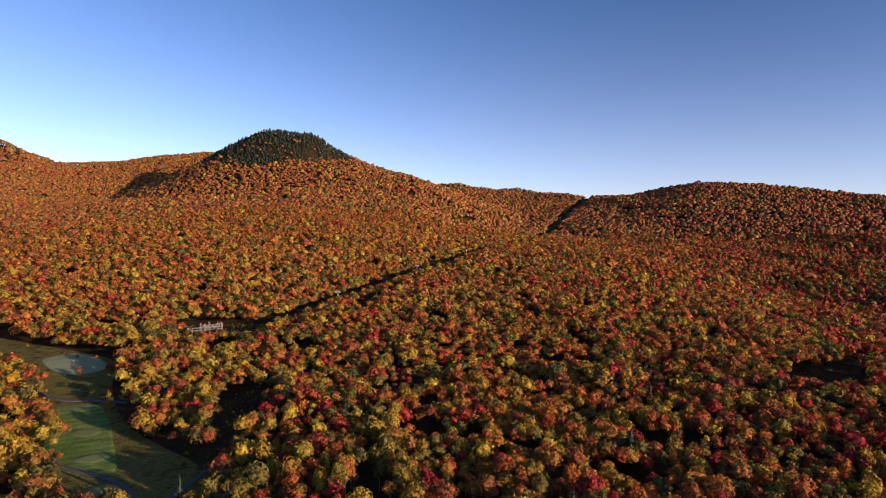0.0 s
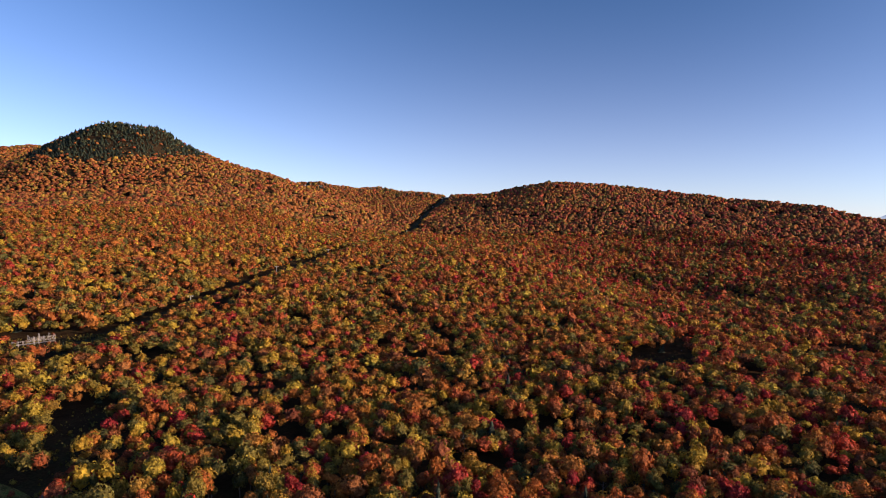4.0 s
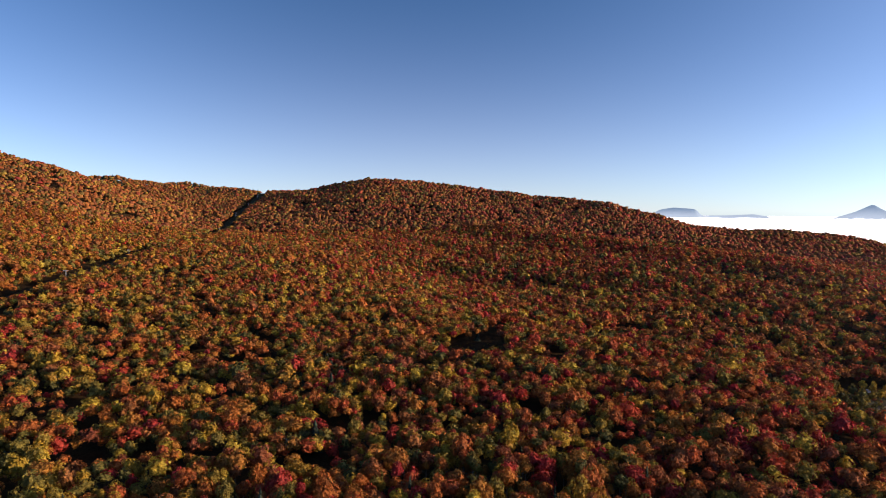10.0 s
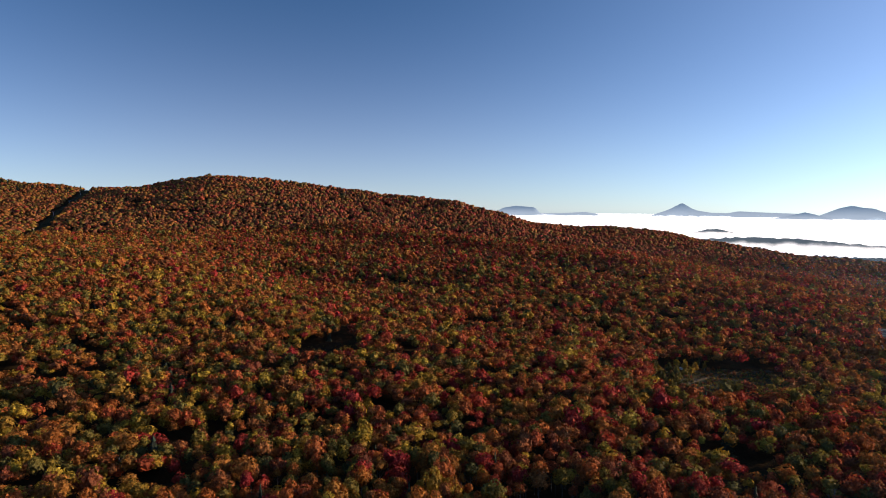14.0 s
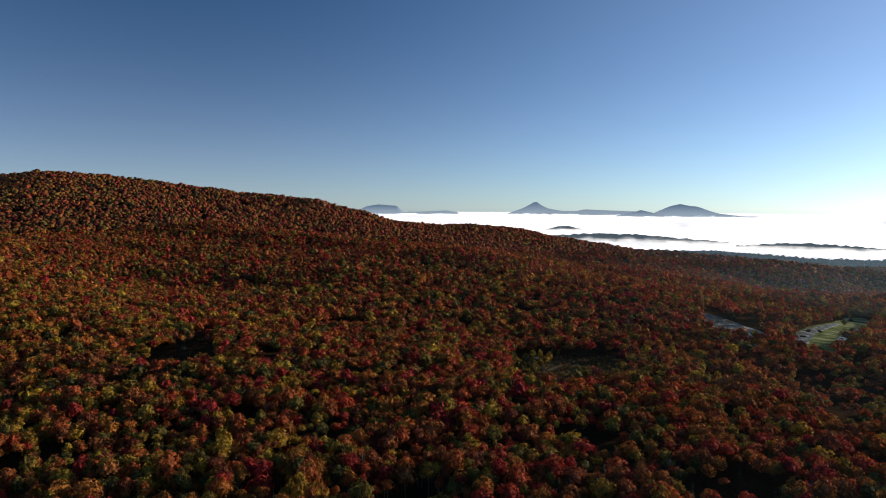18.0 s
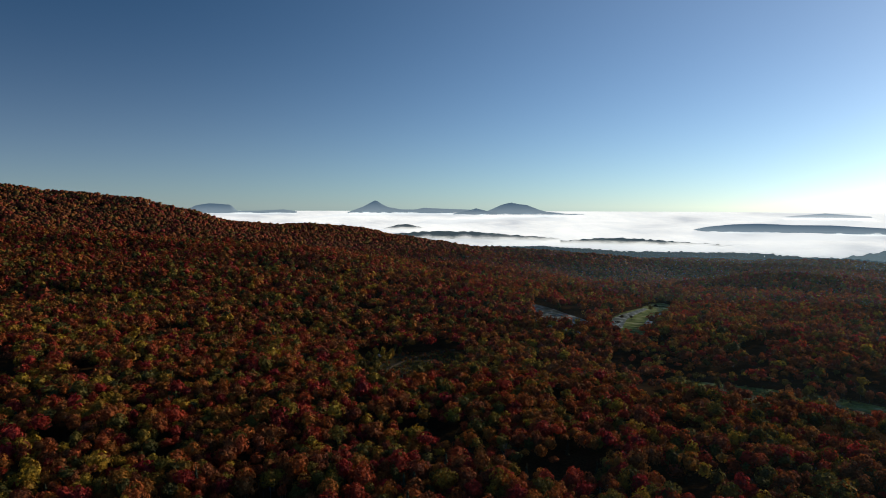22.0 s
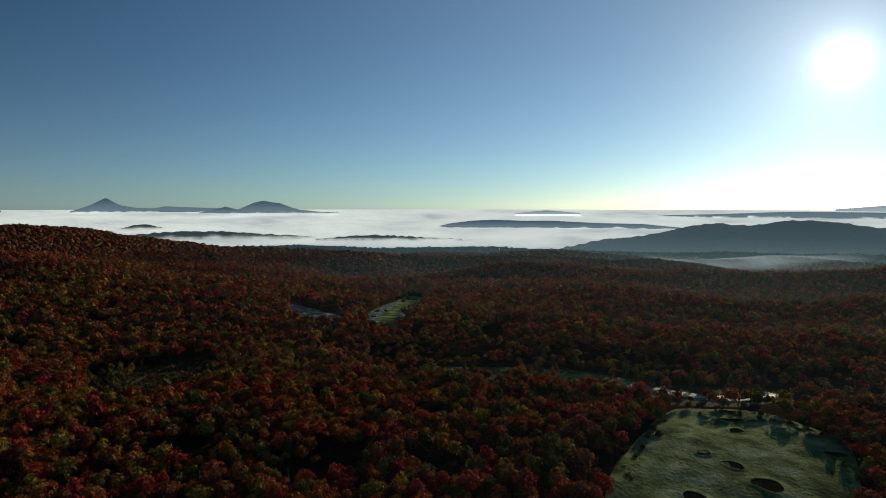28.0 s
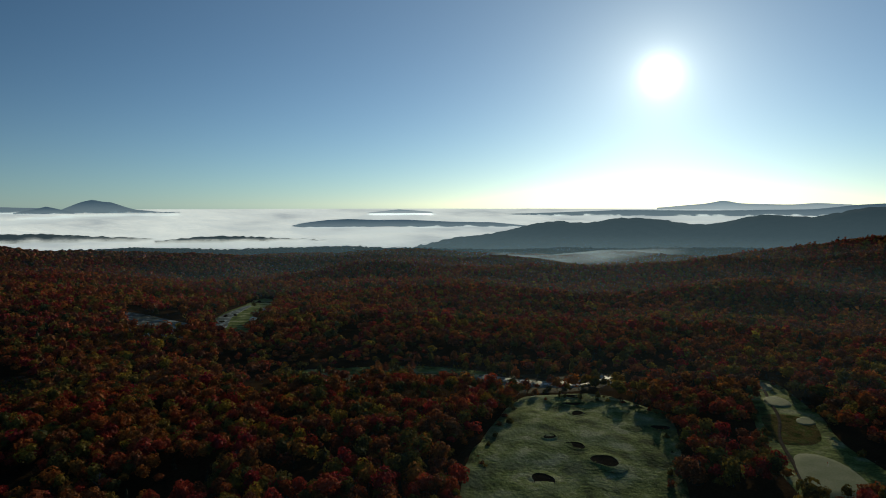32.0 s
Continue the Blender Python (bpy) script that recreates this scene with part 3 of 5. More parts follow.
patch("brushy_clearing", GRAVEL_CLEARING, BRUSH, "brushy brown clearing with a dirt track", "clearing", 0.3, spread=1.08)
patch("golf_fairway_south", SMALL_EAST, TURF, "small lit fairway far in the woods", "fairway", 0.3)
# the darker brush colour here also stands in for the trees' shadow
patch("strip_rough", STRIP_FIELD, BRUSH, "brushy rough of a narrow golf hole between the woods, coloured dark for tree shadow", "grass", 0.2, spread=1.04)
ribbon("cut_grass", LINE_CUT, 24, BRUSH, "dry grass on the floor of the line cut through the forest", "grass", 0.3)
ribbon("strip_fairway", [(392, 4), (391, -27), (391, -47), (387, -75), (377, -94), (360, -110)], 24, TURF, "lit green strip of fairway between the woods", "fairway", 0.35)
ribbon("frosted_fairway", [(366, -104), (345, -113), (326, -134), (321, -156), (334, -180)], 21, FROST, "frosted strip of fairway lit between tree shadows", "fairway", 0.3)


# ---- trees ----
rng = np.random.default_rng(7)


def ico(level):
    bm = bmesh.new()
    bmesh.ops.create_icosphere(bm, subdivisions=level, radius=1)
    v = np.array([p.co[:] for p in bm.verts])
    f = np.array([[q.index for q in p.verts] for p in bm.faces])
    bm.free()
    return v, f


def leafy_crown(seed, sprays, size, core):
    """A broadleaf crown of unit radius round the origin: lobes hung with leaf sprays about a leafy core."""
    g = np.random.default_rng(seed)
    lobes = []
    for k in range(9):
        a = k * 2.4 + g.uniform(-0.4, 0.4)
        q = 0.0 if k == 0 else g.uniform(0.35, 0.62)
        lobes.append((q * math.cos(a), q * math.sin(a), (0.55 if k == 0 else g.uniform(-0.45, 0.40)), g.uniform(0.36, 0.55)))
    lobes = np.array(lobes)
    cv, cf = ico(core)
    r = np.zeros(len(cv))
    for lx, ly, lz, lr in lobes:
        r = np.maximum(r, (cv @ np.array([lx, ly, lz])) + lr * 0.75)
    cv = cv * (r * 0.80)[:, None]
    cf = cf[cv[cf][:, :, 2].mean(1) > -0.55]
    pts, nor = [], []
    while len(pts) < sprays:
        lx, ly, lz, lr = lobes[g.integers(len(lobes))]
        u = g.normal(size=3)
        u[2] += 0.25
        u /= np.linalg.norm(u)
        p = np.array([lx, ly, lz]) + u * lr * g.uniform(0.88, 1.12)
        deep = ((np.linalg.norm(lobes[:, :3] - p, axis=1) / lobes[:, 3]) < 0.82).any()
        if deep or p[2] < -0.75:
            continue
        pts.append(p)
        nor.append(u)
    pts, nor = np.array(pts), np.array(nor)
    nor = nor + g.normal(size=nor.shape) * 0.30
    nor /= np.linalg.norm(nor, axis=1)[:, None]
    t = np.cross(nor, g.normal(size=nor.shape))
    t /= np.linalg.norm(t, axis=1)[:, None]
    b = np.cross(nor, t)
    s = size * g.uniform(0.6, 1.35, (len(pts), 1))
    tri = np.stack([pts + t * s, pts + (-0.5 * t + 0.8 * b) * s, pts + (-0.5 * t - 0.8 * b) * s + nor * s * 0.2], 1)
    v = np.concatenate([cv, tri.reshape(-1, 3)])
    f = np.concatenate([cf, len(cv) + np.arange(3 * len(pts)).reshape(-1, 3)])
    return v, f


def dome_crown(seed, rings, sides):
    """A small far crown: an uneven lumpy dome of leaf masses."""
    g = np.random.default_rng(seed)
    v = [(g.uniform(-0.25, 0.25), g.uniform(-0.25, 0.25), 0.72)]
    for z, q in rings:
        for k in range(sides):
            a = (k + (0.5 if z < 0 else 0)) * 2 * math.pi / sides + g.uniform(-0.22, 0.22)
            w = q * g.uniform(0.66, 1.26)
            v.append((w * math.cos(a), w * math.sin(a), z + g.uniform(-0.2, 0.2)))
    f = [(0, 1 + k, 1 + (k + 1) % sides) for k in range(sides)]
    for n in range(len(rings) - 1):
        for k in range(sides):
            a, b = 1 + n * sides + k, 1 + n * sides + (k + 1) % sides
            f += [(a, a + sides, b), (b, a + sides, b + sides)]
    return np.array(v), np.array(f)


def spire(seed, tiers, sprays):
    """A conifer of unit radius and height 4, its foot at -1.6."""
    g = np.random.default_rng(seed)
    v, f = [], []
    for k in range(tiers):
        z0 = -1.3 + 3.3 * k / tiers
        q = 1.0 - 0.86 * k / tiers
        base = len(v)
        v.append((0, 0, z0 + 3.3 / tiers * 1.5))
        for s in range(sprays):
            a = s * 2 * math.pi / sprays + g.uniform(-0.3, 0.3)
            w = q * g.uniform(0.7, 1.15)
            v.append((w * math.cos(a), w * math.sin(a), z0 + g.uniform(-0.15, 0.15)))
        f += [(base, base + 1 + s, base + 1 + (s + 1) % sprays) for s in range(sprays)]
    return np.array(v), np.array(f)


CLOSE = [leafy_crown(10 + k, 430, 0.125, 1) for k in range(6)]
NEAR = [leafy_crown(20 + k, 160, 0.17, 1) for k in range(6)]
MID = [leafy_crown(30 + k, 70, 0.225, 1) for k in range(6)]
MIDDLE = [leafy_crown(40 + k, 30, 0.30, 1) for k in range(6)]
FAR = [leafy_crown(50 + k, 11, 0.44, 1) for k in range(6)]
FARTHEST = [dome_crown(60 + k, ((0.36, 0.74), (-0.5, 1.0)), 4) for k in range(5)]
SPIRE = {"close": [spire(70 + k, 9, 11) for k in range(3)], "near": [spire(75 + k, 8, 9) for k in range(3)], "mid": [spire(80 + k, 5, 7) for k in range(3)], "middle": [spire(85 + k, 3, 6) for k in range(3)], "far": [spire(90 + k, 1, 5) for k in range(3)], "farthest": [spire(95 + k, 1, 5) for k in range(3)]}
MODELS = {"near": NEAR, "mid": MID, "middle": MIDDLE, "far": FAR, "farthest": FARTHEST}


def scatter(r0, r1, a0, a1, gap):
    """Jittered hexagonal stand of trees between two ranges and azimuths."""
    xs = np.arange(-r1, r1, gap)
    ys = np.arange(-r1, r1, gap * 0.866)
    x, y = np.meshgrid(xs, ys)
    x = x + (np.arange(len(ys)) % 2)[:, None] * gap / 2
    x = (x + rng.uniform(-0.42, 0.42, x.shape) * gap).ravel()
    y = (y + rng.uniform(-0.42, 0.42, y.shape) * gap).ravel()
    r = np.hypot(x, y)
    az = np.degrees(np.arctan2(-x, y))
    k = (r >= r0) & (r < r1) & (((az > a0) & (az < a1)) if a0 > -180 else True)
    return x[k], y[k]


def seen_from_air(x, y, margin):
    """True for trees whose tops are not hidden behind nearer high ground."""
    r = np.hypot(x, y)
    top = (land(x, y) + 22 - EYE_Z) / r
    hidden = np.zeros(x.shape, bool)
    for f in (0.5, 0.6, 0.7, 0.78, 0.85, 0.9, 0.94, 0.97):
        hidden |= (land(x * f, y * f) + 12 - EYE_Z) / (r * f) > top + margin
    return ~hidden


def kinds_at(x, y):
    """Which species grows where: patches of red and rust on the slopes, gold and green in the valley, spruce on the summit."""
    az, r = np.degrees(np.arctan2(-x, y)), np.hypot(x, y)
    h = land(x, y)
    patchy, fine = wave(x, y, 150, 5), wave(x, y, 45, 6)
    slope = np.clip((r - 600) / 900, 0, 1)
    east = np.clip((-az - 5) / 35, 0, 1)
    shade = np.clip((-az - 10) / 12, 0, 1) * np.clip((r - 800) / 600, 0, 0.7) * np.clip((az + 62) / 12, 0, 1)
    south = np.clip((-az - 45) / 30, 0, 1)
    gold = np.clip((-az - 82) / 18, 0, 1)
    west = np.clip((az - 8) / 12, 0, 1) * np.clip((700 - r) / 200, 0, 1)
    w = {
        "red": 0.07 + 0.14 * east + 0.20 * slope * east + 0.10 * patchy - 0.02 * south - 0.05 * gold - 0.05 * slope + 0.07 * np.clip((430 - r) / 100, 0, 1),
        "orange": 0.25 + (0.08 + 0.14 * slope) * (1 - east) - 0.08 * patchy + 0.10 * slope - 0.14 * west - 0.14 * shade,
        "yellow": 0.20 * west - 0.06 * south + 0.15 * (1 - 0.5 * slope) + 0.10 * (1 - east) + 0.07 * fine - 0.12 * shade,
        "olive": 0.27 - 0.04 * slope - 0.05 * east + 0.10 * np.clip((az + 5) / 15, 0, 1) * np.clip((650 - r) / 200, 0, 1) + 0.06 * shade + 0.05 * gold + 0.12 * wave(x, y, 90, 8),
        "rust": 0.16 + 0.10 * slope + 0.12 * south + 0.15 * slope * east,
        "conifer": (0.03 + 0.04 * wave(x, y, 60, 9)) * (r < 800),
    }
    # birch and young growth along the line cut
    edge = np.clip(1 - (near_line(np.array(LINE_CUT) * SCALE, x, y) - 8) / 22, 0, 1) * (r > 560)
    w["yellow"], w["olive"], w["red"] = w["yellow"] + 0.5 * edge, w["olive"] + 0.4 * edge, w["red"] * (1 - 0.8 * edge)
    summit = np.clip((h / SCALE - 225 + 25 * wave(x, y, 120, 11)) / 35, 0, 1) * ((az < 23) & (az > 5.5) & (r < 2500 * SCALE))
    # dark spruce on the crests, and on the farthest hills
    crest = np.clip((h / SCALE - 160 + 12 * wave(x, y, 90, 12)) / 12, 0, 1) * (az < 0.8) * (az > -4.5) * (r > 2650)
    crest = crest + 0.25 * np.clip((h / SCALE - 150 + 14 * wave(x, y, 70, 13)) / 14, 0, 1) * (az < -16) * (az > -29) * (r > 2150)
    crest = crest + 0.8 * np.clip((h / SCALE - 128 + 12 * wave(x, y, 70, 14)) / 12, 0, 1) * (az < -5.5) * (az > -13) * (r > 2500)
    crest = crest + 0.4 * (r > 4000)
    w["conifer"] = np.maximum(w["conifer"], 0) + 25 * summit + 1.2 * crest
    table = np.cumsum(np.maximum(np.stack([w[k] for k in w]), 1e-6), 0)
    pick = rng.uniform(0, 1, x.shape) * table[-1]
    return np.array(list(w))[np.minimum((pick[None] > table).sum(0), len(w) - 1)]


def canopy_gap(x, y):
    """Small holes in the canopy where trees have fallen."""
    return wave(x, y, 24, 51) + 0.6 * wave(x, y, 12, 52) > 0.64


def stature(x, y):
    """Lower growth along the open edges of the golf holes and the line cut."""
    s = np.ones(x.shape)
    for ring, reach, low in ((FIELD_EAST, 14, 0.85), (FAIRWAY_NORTH, 30, 0.75)):
        mid = ring.mean(0)
        close = np.hypot(x - mid[0], y - mid[1]) < 260
        if close.any():
            d = near_line(np.concatenate([ring, ring[:1]]), x[close], y[close])
            s[close] = np.minimum(s[close], low + (1 - low) * np.clip(d / reach, 0, 1))
    d = near_line(np.array(STRIP_LINE) * SCALE, x, y)
    cut = near_line(np.array(LINE_CUT) * SCALE, x, y)
    s = np.minimum(s, 0.62 + 0.38 * np.clip((cut - 14) / 26, 0, 1))
    uneven = 1 + 0.16 * wave(x, y, 34, 55) + 0.12 * wave(x, y, 15, 56)
    return np.minimum(s, 0.5 + 0.5 * np.clip((d - 20) / 45, 0, 1)) * uneven


def stand(name, level, x, y, species, radius, label, leaves=None):
    """One stretch of forest of one kind, all trees joined."""
    models = SPIRE[level] if species == "conifer" else MODELS[level]
    verts, faces, tints, base = [], [], [], 0
    which = rng.integers(len(models), size=len(x))
    z = land(x, y)
    for k, (mv, mf) in enumerate(models):
        m = which == k
        n = int(m.sum())
        if not n:
            continue
        q = radius * np.clip(rng.lognormal(0, 0.30, n), 0.5, 1.8)
        if species == "conifer":
            q = q * 0.75
        tall = q * rng.uniform(0.62, 1.2 if level == "near" else 1.0, n) * ((1.05 if level in ("near", "mid") else 0.95) if species == "conifer" else 1)
        a = rng.uniform(0, 2 * np.pi, n)
        c, s = np.cos(a), np.sin(a)
        vx = (mv[None, :, 0] * c[:, None] - mv[None, :, 1] * s[:, None]) * q[:, None] + x[m][:, None]
        vy = (mv[None, :, 0] * s[:, None] + mv[None, :, 1] * c[:, None]) * q[:, None] + y[m][:, None]
        low = stature(x[m], y[m])
        lift = np.clip(7.6 + q * 0.5 + rng.normal(0, 1.4, n), 4, 13) * low
        if species == "conifer":
            tall = tall * (0.62 if level == "farthest" else 1)
            lift = tall * 1.4
        elif level in ("far", "farthest"):
            lift = np.maximum(lift * 0.92 + rng.normal(0, 0.8, n), 2.5)
        tall = tall * (0.5 + 0.5 * low)
        vz = mv[None, :, 2] * tall[:, None] + (z[m] + lift)[:, None]
        verts.append(np.stack([vx, vy, vz], -1).reshape(-1, 3))
        faces.append((mf[None] + (base + np.arange(n) * len(mv))[:, None, None]).reshape(-1, 3))
        tints.append(np.repeat(rng.uniform(0, 1, n), len(mf)))
        base += n * len(mv)
    if not verts:
        return
    me = mesh_from(name, np.concatenate(verts), np.concatenate(faces), (leaves or LEAVES)[species] if not isinstance(leaves, bpy.types.Material) else leaves, level == "farthest", np.concatenate(tints))
    tagged(new(name, me), label, "forest", kind="stuff")


WORDS = {"red": "crimson maple", "orange": "orange sugar maple", "yellow": "golden birch", "olive": "olive green hardwood", "rust": "rust brown beech", "conifer": "dark green spruce"}
TREE = {"red": "red_maple_tree", "orange": "sugar_maple_tree", "yellow": "birch_tree", "olive": "hardwood_tree", "rust": "beech_tree", "conifer": "spruce_tree"}
VIEW = (-143, 39)


def plant(level, r0, r1, a0, a1, gap, radius, cull, where, leaves=None):
    x, y = scatter(r0, r1, a0, a1, gap)
    keep = ~open_ground(x, y) & ~canopy_gap(x, y)
    # the woods stand open along the frosted strip
    keep &= (near_line(np.array(STRIP_LINE) * SCALE, x, y) > 62) | (rng.uniform(0, 1, x.shape) < 0.42)
    x, y = x[keep], y[keep]
    if cull:
        keep = seen_from_air(x, y, 0.002) | (rng.uniform(0, 1, x.shape) < 0.05)
        x, y = x[keep], y[keep]
    kinds = kinds_at(x, y)
    for k in WORDS:
        m = kinds == k
        if m.any():
            stand(TREE[k].replace("_tree", "_woods"), level, x[m], y[m], k, radius, f"{WORDS[k]} crowns of the autumn forest {where}", leaves)


def trunk_mesh(seed, tall):
    g = np.random.default_rng(seed)
    bm = bmesh.new()

    def limb(a, b, ra, rb):
        d = (b - a)
        m = Matrix.Translation((a + b) / 2) @ d.to_track_quat("Z", "Y").to_matrix().to_4x4()
        bmesh.ops.create_cone(bm, cap_ends=False, segments=6, radius1=ra, radius2=rb, depth=d.length, matrix=m)
    top = Vector((g.uniform(-0.4, 0.4), g.uniform(-0.4, 0.4), tall))
    limb(Vector((0, 0, -1)), top * 0.55, 0.24, 0.17)
    limb(top * 0.55, top, 0.17, 0.07)
    for k in range(5):
        s = 0.5 + 0.09 * k
        a = k * 2.4 + g.uniform(-0.4, 0.4)
        p = top * s
        limb(p, p + Vector((2.2 * math.cos(a), 2.2 * math.sin(a), 1.9)), 0.09, 0.03)
    me = bpy.data.meshes.new("trunk")
    bm.to_mesh(me)
    bm.free()
    me.materials.append(BARK)
    return me


def single_trees(r0, r1, a0, a1, gap, radius):
    """The trees that the drone sees closest, each a thing with trunk and crown."""
    x, y = scatter(r0, r1, a0, a1, gap)
    keep = ~open_ground(x, y) & ~canopy_gap(x, y)
    x, y = x[keep], y[keep]
    kinds = kinds_at(x, y)
    z = land(x, y)
    trunks = [trunk_mesh(200 + k, 11.5) for k in range(4)]
    crowns = {}
    made, rest = dict.fromkeys(WORDS, 0), []
    for i in np.argsort(np.hypot(x, y)):
        sp = str(kinds[i])
        made[sp] += 1
        if made[sp] > 290:
            rest.append(i)
            continue
        models = SPIRE["close"] if sp == "conifer" else CLOSE
        k = int(rng.integers(len(models)))
        if (sp, k) not in crowns:
            crowns[sp, k] = mesh_from("crown", models[k][0], models[k][1], LEAVES[sp])
        q = radius * float(np.clip(rng.lognormal(0, 0.30), 0.5, 1.8)) * (0.58 if sp == "conifer" else 1)
        low = float(stature(x[i:i + 1], y[i:i + 1])[0])
        tall = q * float(rng.uniform(0.75, 1.3)) * (1.55 if sp == "conifer" else 1) * (0.5 + 0.5 * low)
        up = (7.6 + q * 0.5 + float(rng.normal(0, 1.4))) * low
        tree = new(TREE[sp])
        tree.matrix_basis = pose(x[i], y[i], z[i], 0, 0, float(rng.uniform(0, 360)))
        tagged(tree, f"{WORDS[sp]} tree standing in the autumn forest", "tree", "forest trees")
        ob = new("crown", crowns[sp, k])
        ob.parent = tree
        ob.location, ob.scale = (0, 0, up), (q, q, tall)
        tr = new("trunk", trunks[int(rng.integers(4))])
        tr.parent = tree
        tr.scale = (1, 1, max(up, 3) / 11.0)
    for sp in WORDS:
        m = np.array([i for i in rest if kinds[i] == sp], int)
        if len(m):
            stand(TREE[sp].replace("_tree", "_woods"), "near", x[m], y[m], sp, radius, f"{WORDS[sp]} crowns of the autumn forest close by the golf holes")


single_trees(200, 268, VIEW[0], VIEW[1], 5.7, 3.05)
plant("far", 0, 200, -180, 180, 9.0, 4.7, False, "under the drone")
plant("near", 268, 400, VIEW[0], VIEW[1], 6.0, 3.25, False, "in the valley")
plant("far", 200, 760, -176, VIEW[0], 9.0, 4.7, False, "beside the golf course")
plant("mid", 400, 620, VIEW[0], VIEW[1], 6.6, 3.6, False, "on the valley side")
plant("middle", 620, 900, VIEW[0], VIEW[1], 7.2, 3.95, True, "on the lower slopes")
plant("far", 900, 1700, VIEW[0], VIEW[1], 8.4, 4.7, True, "on the middle slopes")
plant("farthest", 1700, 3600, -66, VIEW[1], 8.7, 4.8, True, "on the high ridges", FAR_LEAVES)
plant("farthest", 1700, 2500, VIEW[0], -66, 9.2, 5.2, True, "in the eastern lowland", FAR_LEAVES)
# these crowns carry the haze as a blue glow in their material
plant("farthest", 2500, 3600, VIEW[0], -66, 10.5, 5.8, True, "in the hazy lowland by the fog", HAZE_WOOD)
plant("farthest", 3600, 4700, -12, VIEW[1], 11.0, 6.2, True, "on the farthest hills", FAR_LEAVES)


# ---- lone and bare trees ----
def bare_tree(cx, cy, tall, seed):
    """A leafless grey tree: a forked trunk and many thin limbs."""
    g = np.random.default_rng(seed)
    thing = tagged(new("bare_tree"), "leafless pale grey tree among the coloured maples", "tree", "bare trees")
    bm = bmesh.new()
    top = Vector((g.uniform(-0.8, 0.8), g.uniform(-0.8, 0.8), tall))

    def limb(bm_, a, b, ra, rb):
        d = b - a
        bmesh.ops.create_cone(bm_, cap_ends=False, segments=6, radius1=ra, radius2=rb, depth=d.length, matrix=Matrix.Translation((a + b) / 2) @ d.to_track_quat("Z", "Y").to_matrix().to_4x4())
    limb(bm, Vector((0, 0, -0.6)), top * 0.5, 0.26, 0.18)
    limb(bm, top * 0.5, top, 0.18, 0.05)
    part("trunk", bm, BARK, thing)
    for k in range(16):
        bm = bmesh.new()
        a = top * (0.35 + 0.6 * k / 16)
        turn, reach = k * 2.4 + g.uniform(-0.4, 0.4), (1 - k / 20) * tall * 0.3
        b = a + Vector((reach * math.cos(turn), reach * math.sin(turn), reach * 0.9))
        limb(bm, a, b, 0.09, 0.03)
        for q in (0.5, 0.75):
            p = a + (b - a) * q
            limb(bm, p, p + Vector((g.uniform(-1, 1), g.uniform(-1, 1), 1.1)) * reach * 0.35, 0.04, 0.02)
        part("branch", bm, BARK, thing)
    x, y = cx * SCALE, cy * SCALE
    thing.matrix_basis = pose(x, y, float(land(x, y)))


for k, (cx, cy, tall) in enumerate([(-128, 303, 13), (-121, 296, 12), (-37, 205, 12), (-150, 340, 12), (60, 230, 12), (140, 190, 13), (214, 60, 13), (226, 20, 12)]):
    bare_tree(cx, cy, tall, 500 + k)


def lone_tree(cx, cy, radius, tall, hue, seed, where="standing on the golf grass"):
    thing = tagged(new(TREE[hue]), f"small lone {WORDS[hue]} tree {where}", "tree", "lone trees in open ground")
    v, f = CLOSE[seed % len(CLOSE)]
    ob = new("crown", mesh_from("crown", v, f, LEAVES[hue]))
    ob.parent = thing
    ob.location, ob.scale = (0, 0, tall * 0.6), (radius, radius, tall * 0.42)
    tr = new("trunk", trunk_mesh(600 + seed, 6.0))
    tr.parent = thing
    tr.scale = (0.7, 0.7, tall * 0.6 / 6.0)
    x, y = cx * SCALE, cy * SCALE
    thing.matrix_basis = pose(x, y, float(land(x, y)) + 0.2)


for k, (cx, cy, radius, tall, hue) in enumerate([(-195, 338, 2.4, 7, "rust"), (-226, 340, 2.6, 7, "orange"), (-243, 350, 2.8, 6, "olive"), (-262, 372, 2.8, 5, "olive"), (-236, 344, 2.0, 4, "olive"), (-182, 352, 1.6, 4, "olive"),
                                                      (372, -60, 3.2, 9, "olive"), (380, -20, 3.0, 8, "rust"), (352, -112, 3.0, 9, "olive"), (187, -146, 3.2, 9, "orange"), (305, -140, 2.6, 7, "olive"), (299, -120, 2.4, 6, "rust"), (700, 40, 3.0, 8, "olive"), (640, 30, 3.0, 7, "olive")]):
    lone_tree(cx, cy, radius, tall, hue, k)
for k, (cx, cy) in enumerate([(369, 198), (376, 184), (341, 178), (328, 179), (374, 190), (388, 184), (338, 190), (383, 200), (362, 203), (352, 199), (346, 192), (326, 170), (318, 160), (300, 166), (294, 152), (392, 190), (350, 201), (333, 184)]):
    lone_tree(cx, cy, 1.7 + 0.9 * ((k * 7) % 5) / 4, 6.5 + 3.5 * ((k * 3) % 7) / 6, ("olive", "yellow", "olive")[k % 3], 40 + k, "in the brushy clearing")


spots_rng = np.random.default_rng(77)
for k in range(34):
    i = int(spots_rng.integers(len(STRIP_LINE) - 1))
    f = float(spots_rng.uniform())
    (ax, ay), (bx, by) = STRIP_LINE[i], STRIP_LINE[i + 1]
    side = float(spots_rng.choice([-1, 1]) * spots_rng.uniform(7, 15))
    lone_tree(ax + (bx - ax) * f + side, ay + (by - ay) * f + float(spots_rng.uniform(-4, 4)), float(spots_rng.uniform(2.0, 3.4)), float(spots_rng.uniform(6, 12)), ("olive", "rust", "orange", "olive")[k % 4], 70 + k, "beside the frosted fairway")


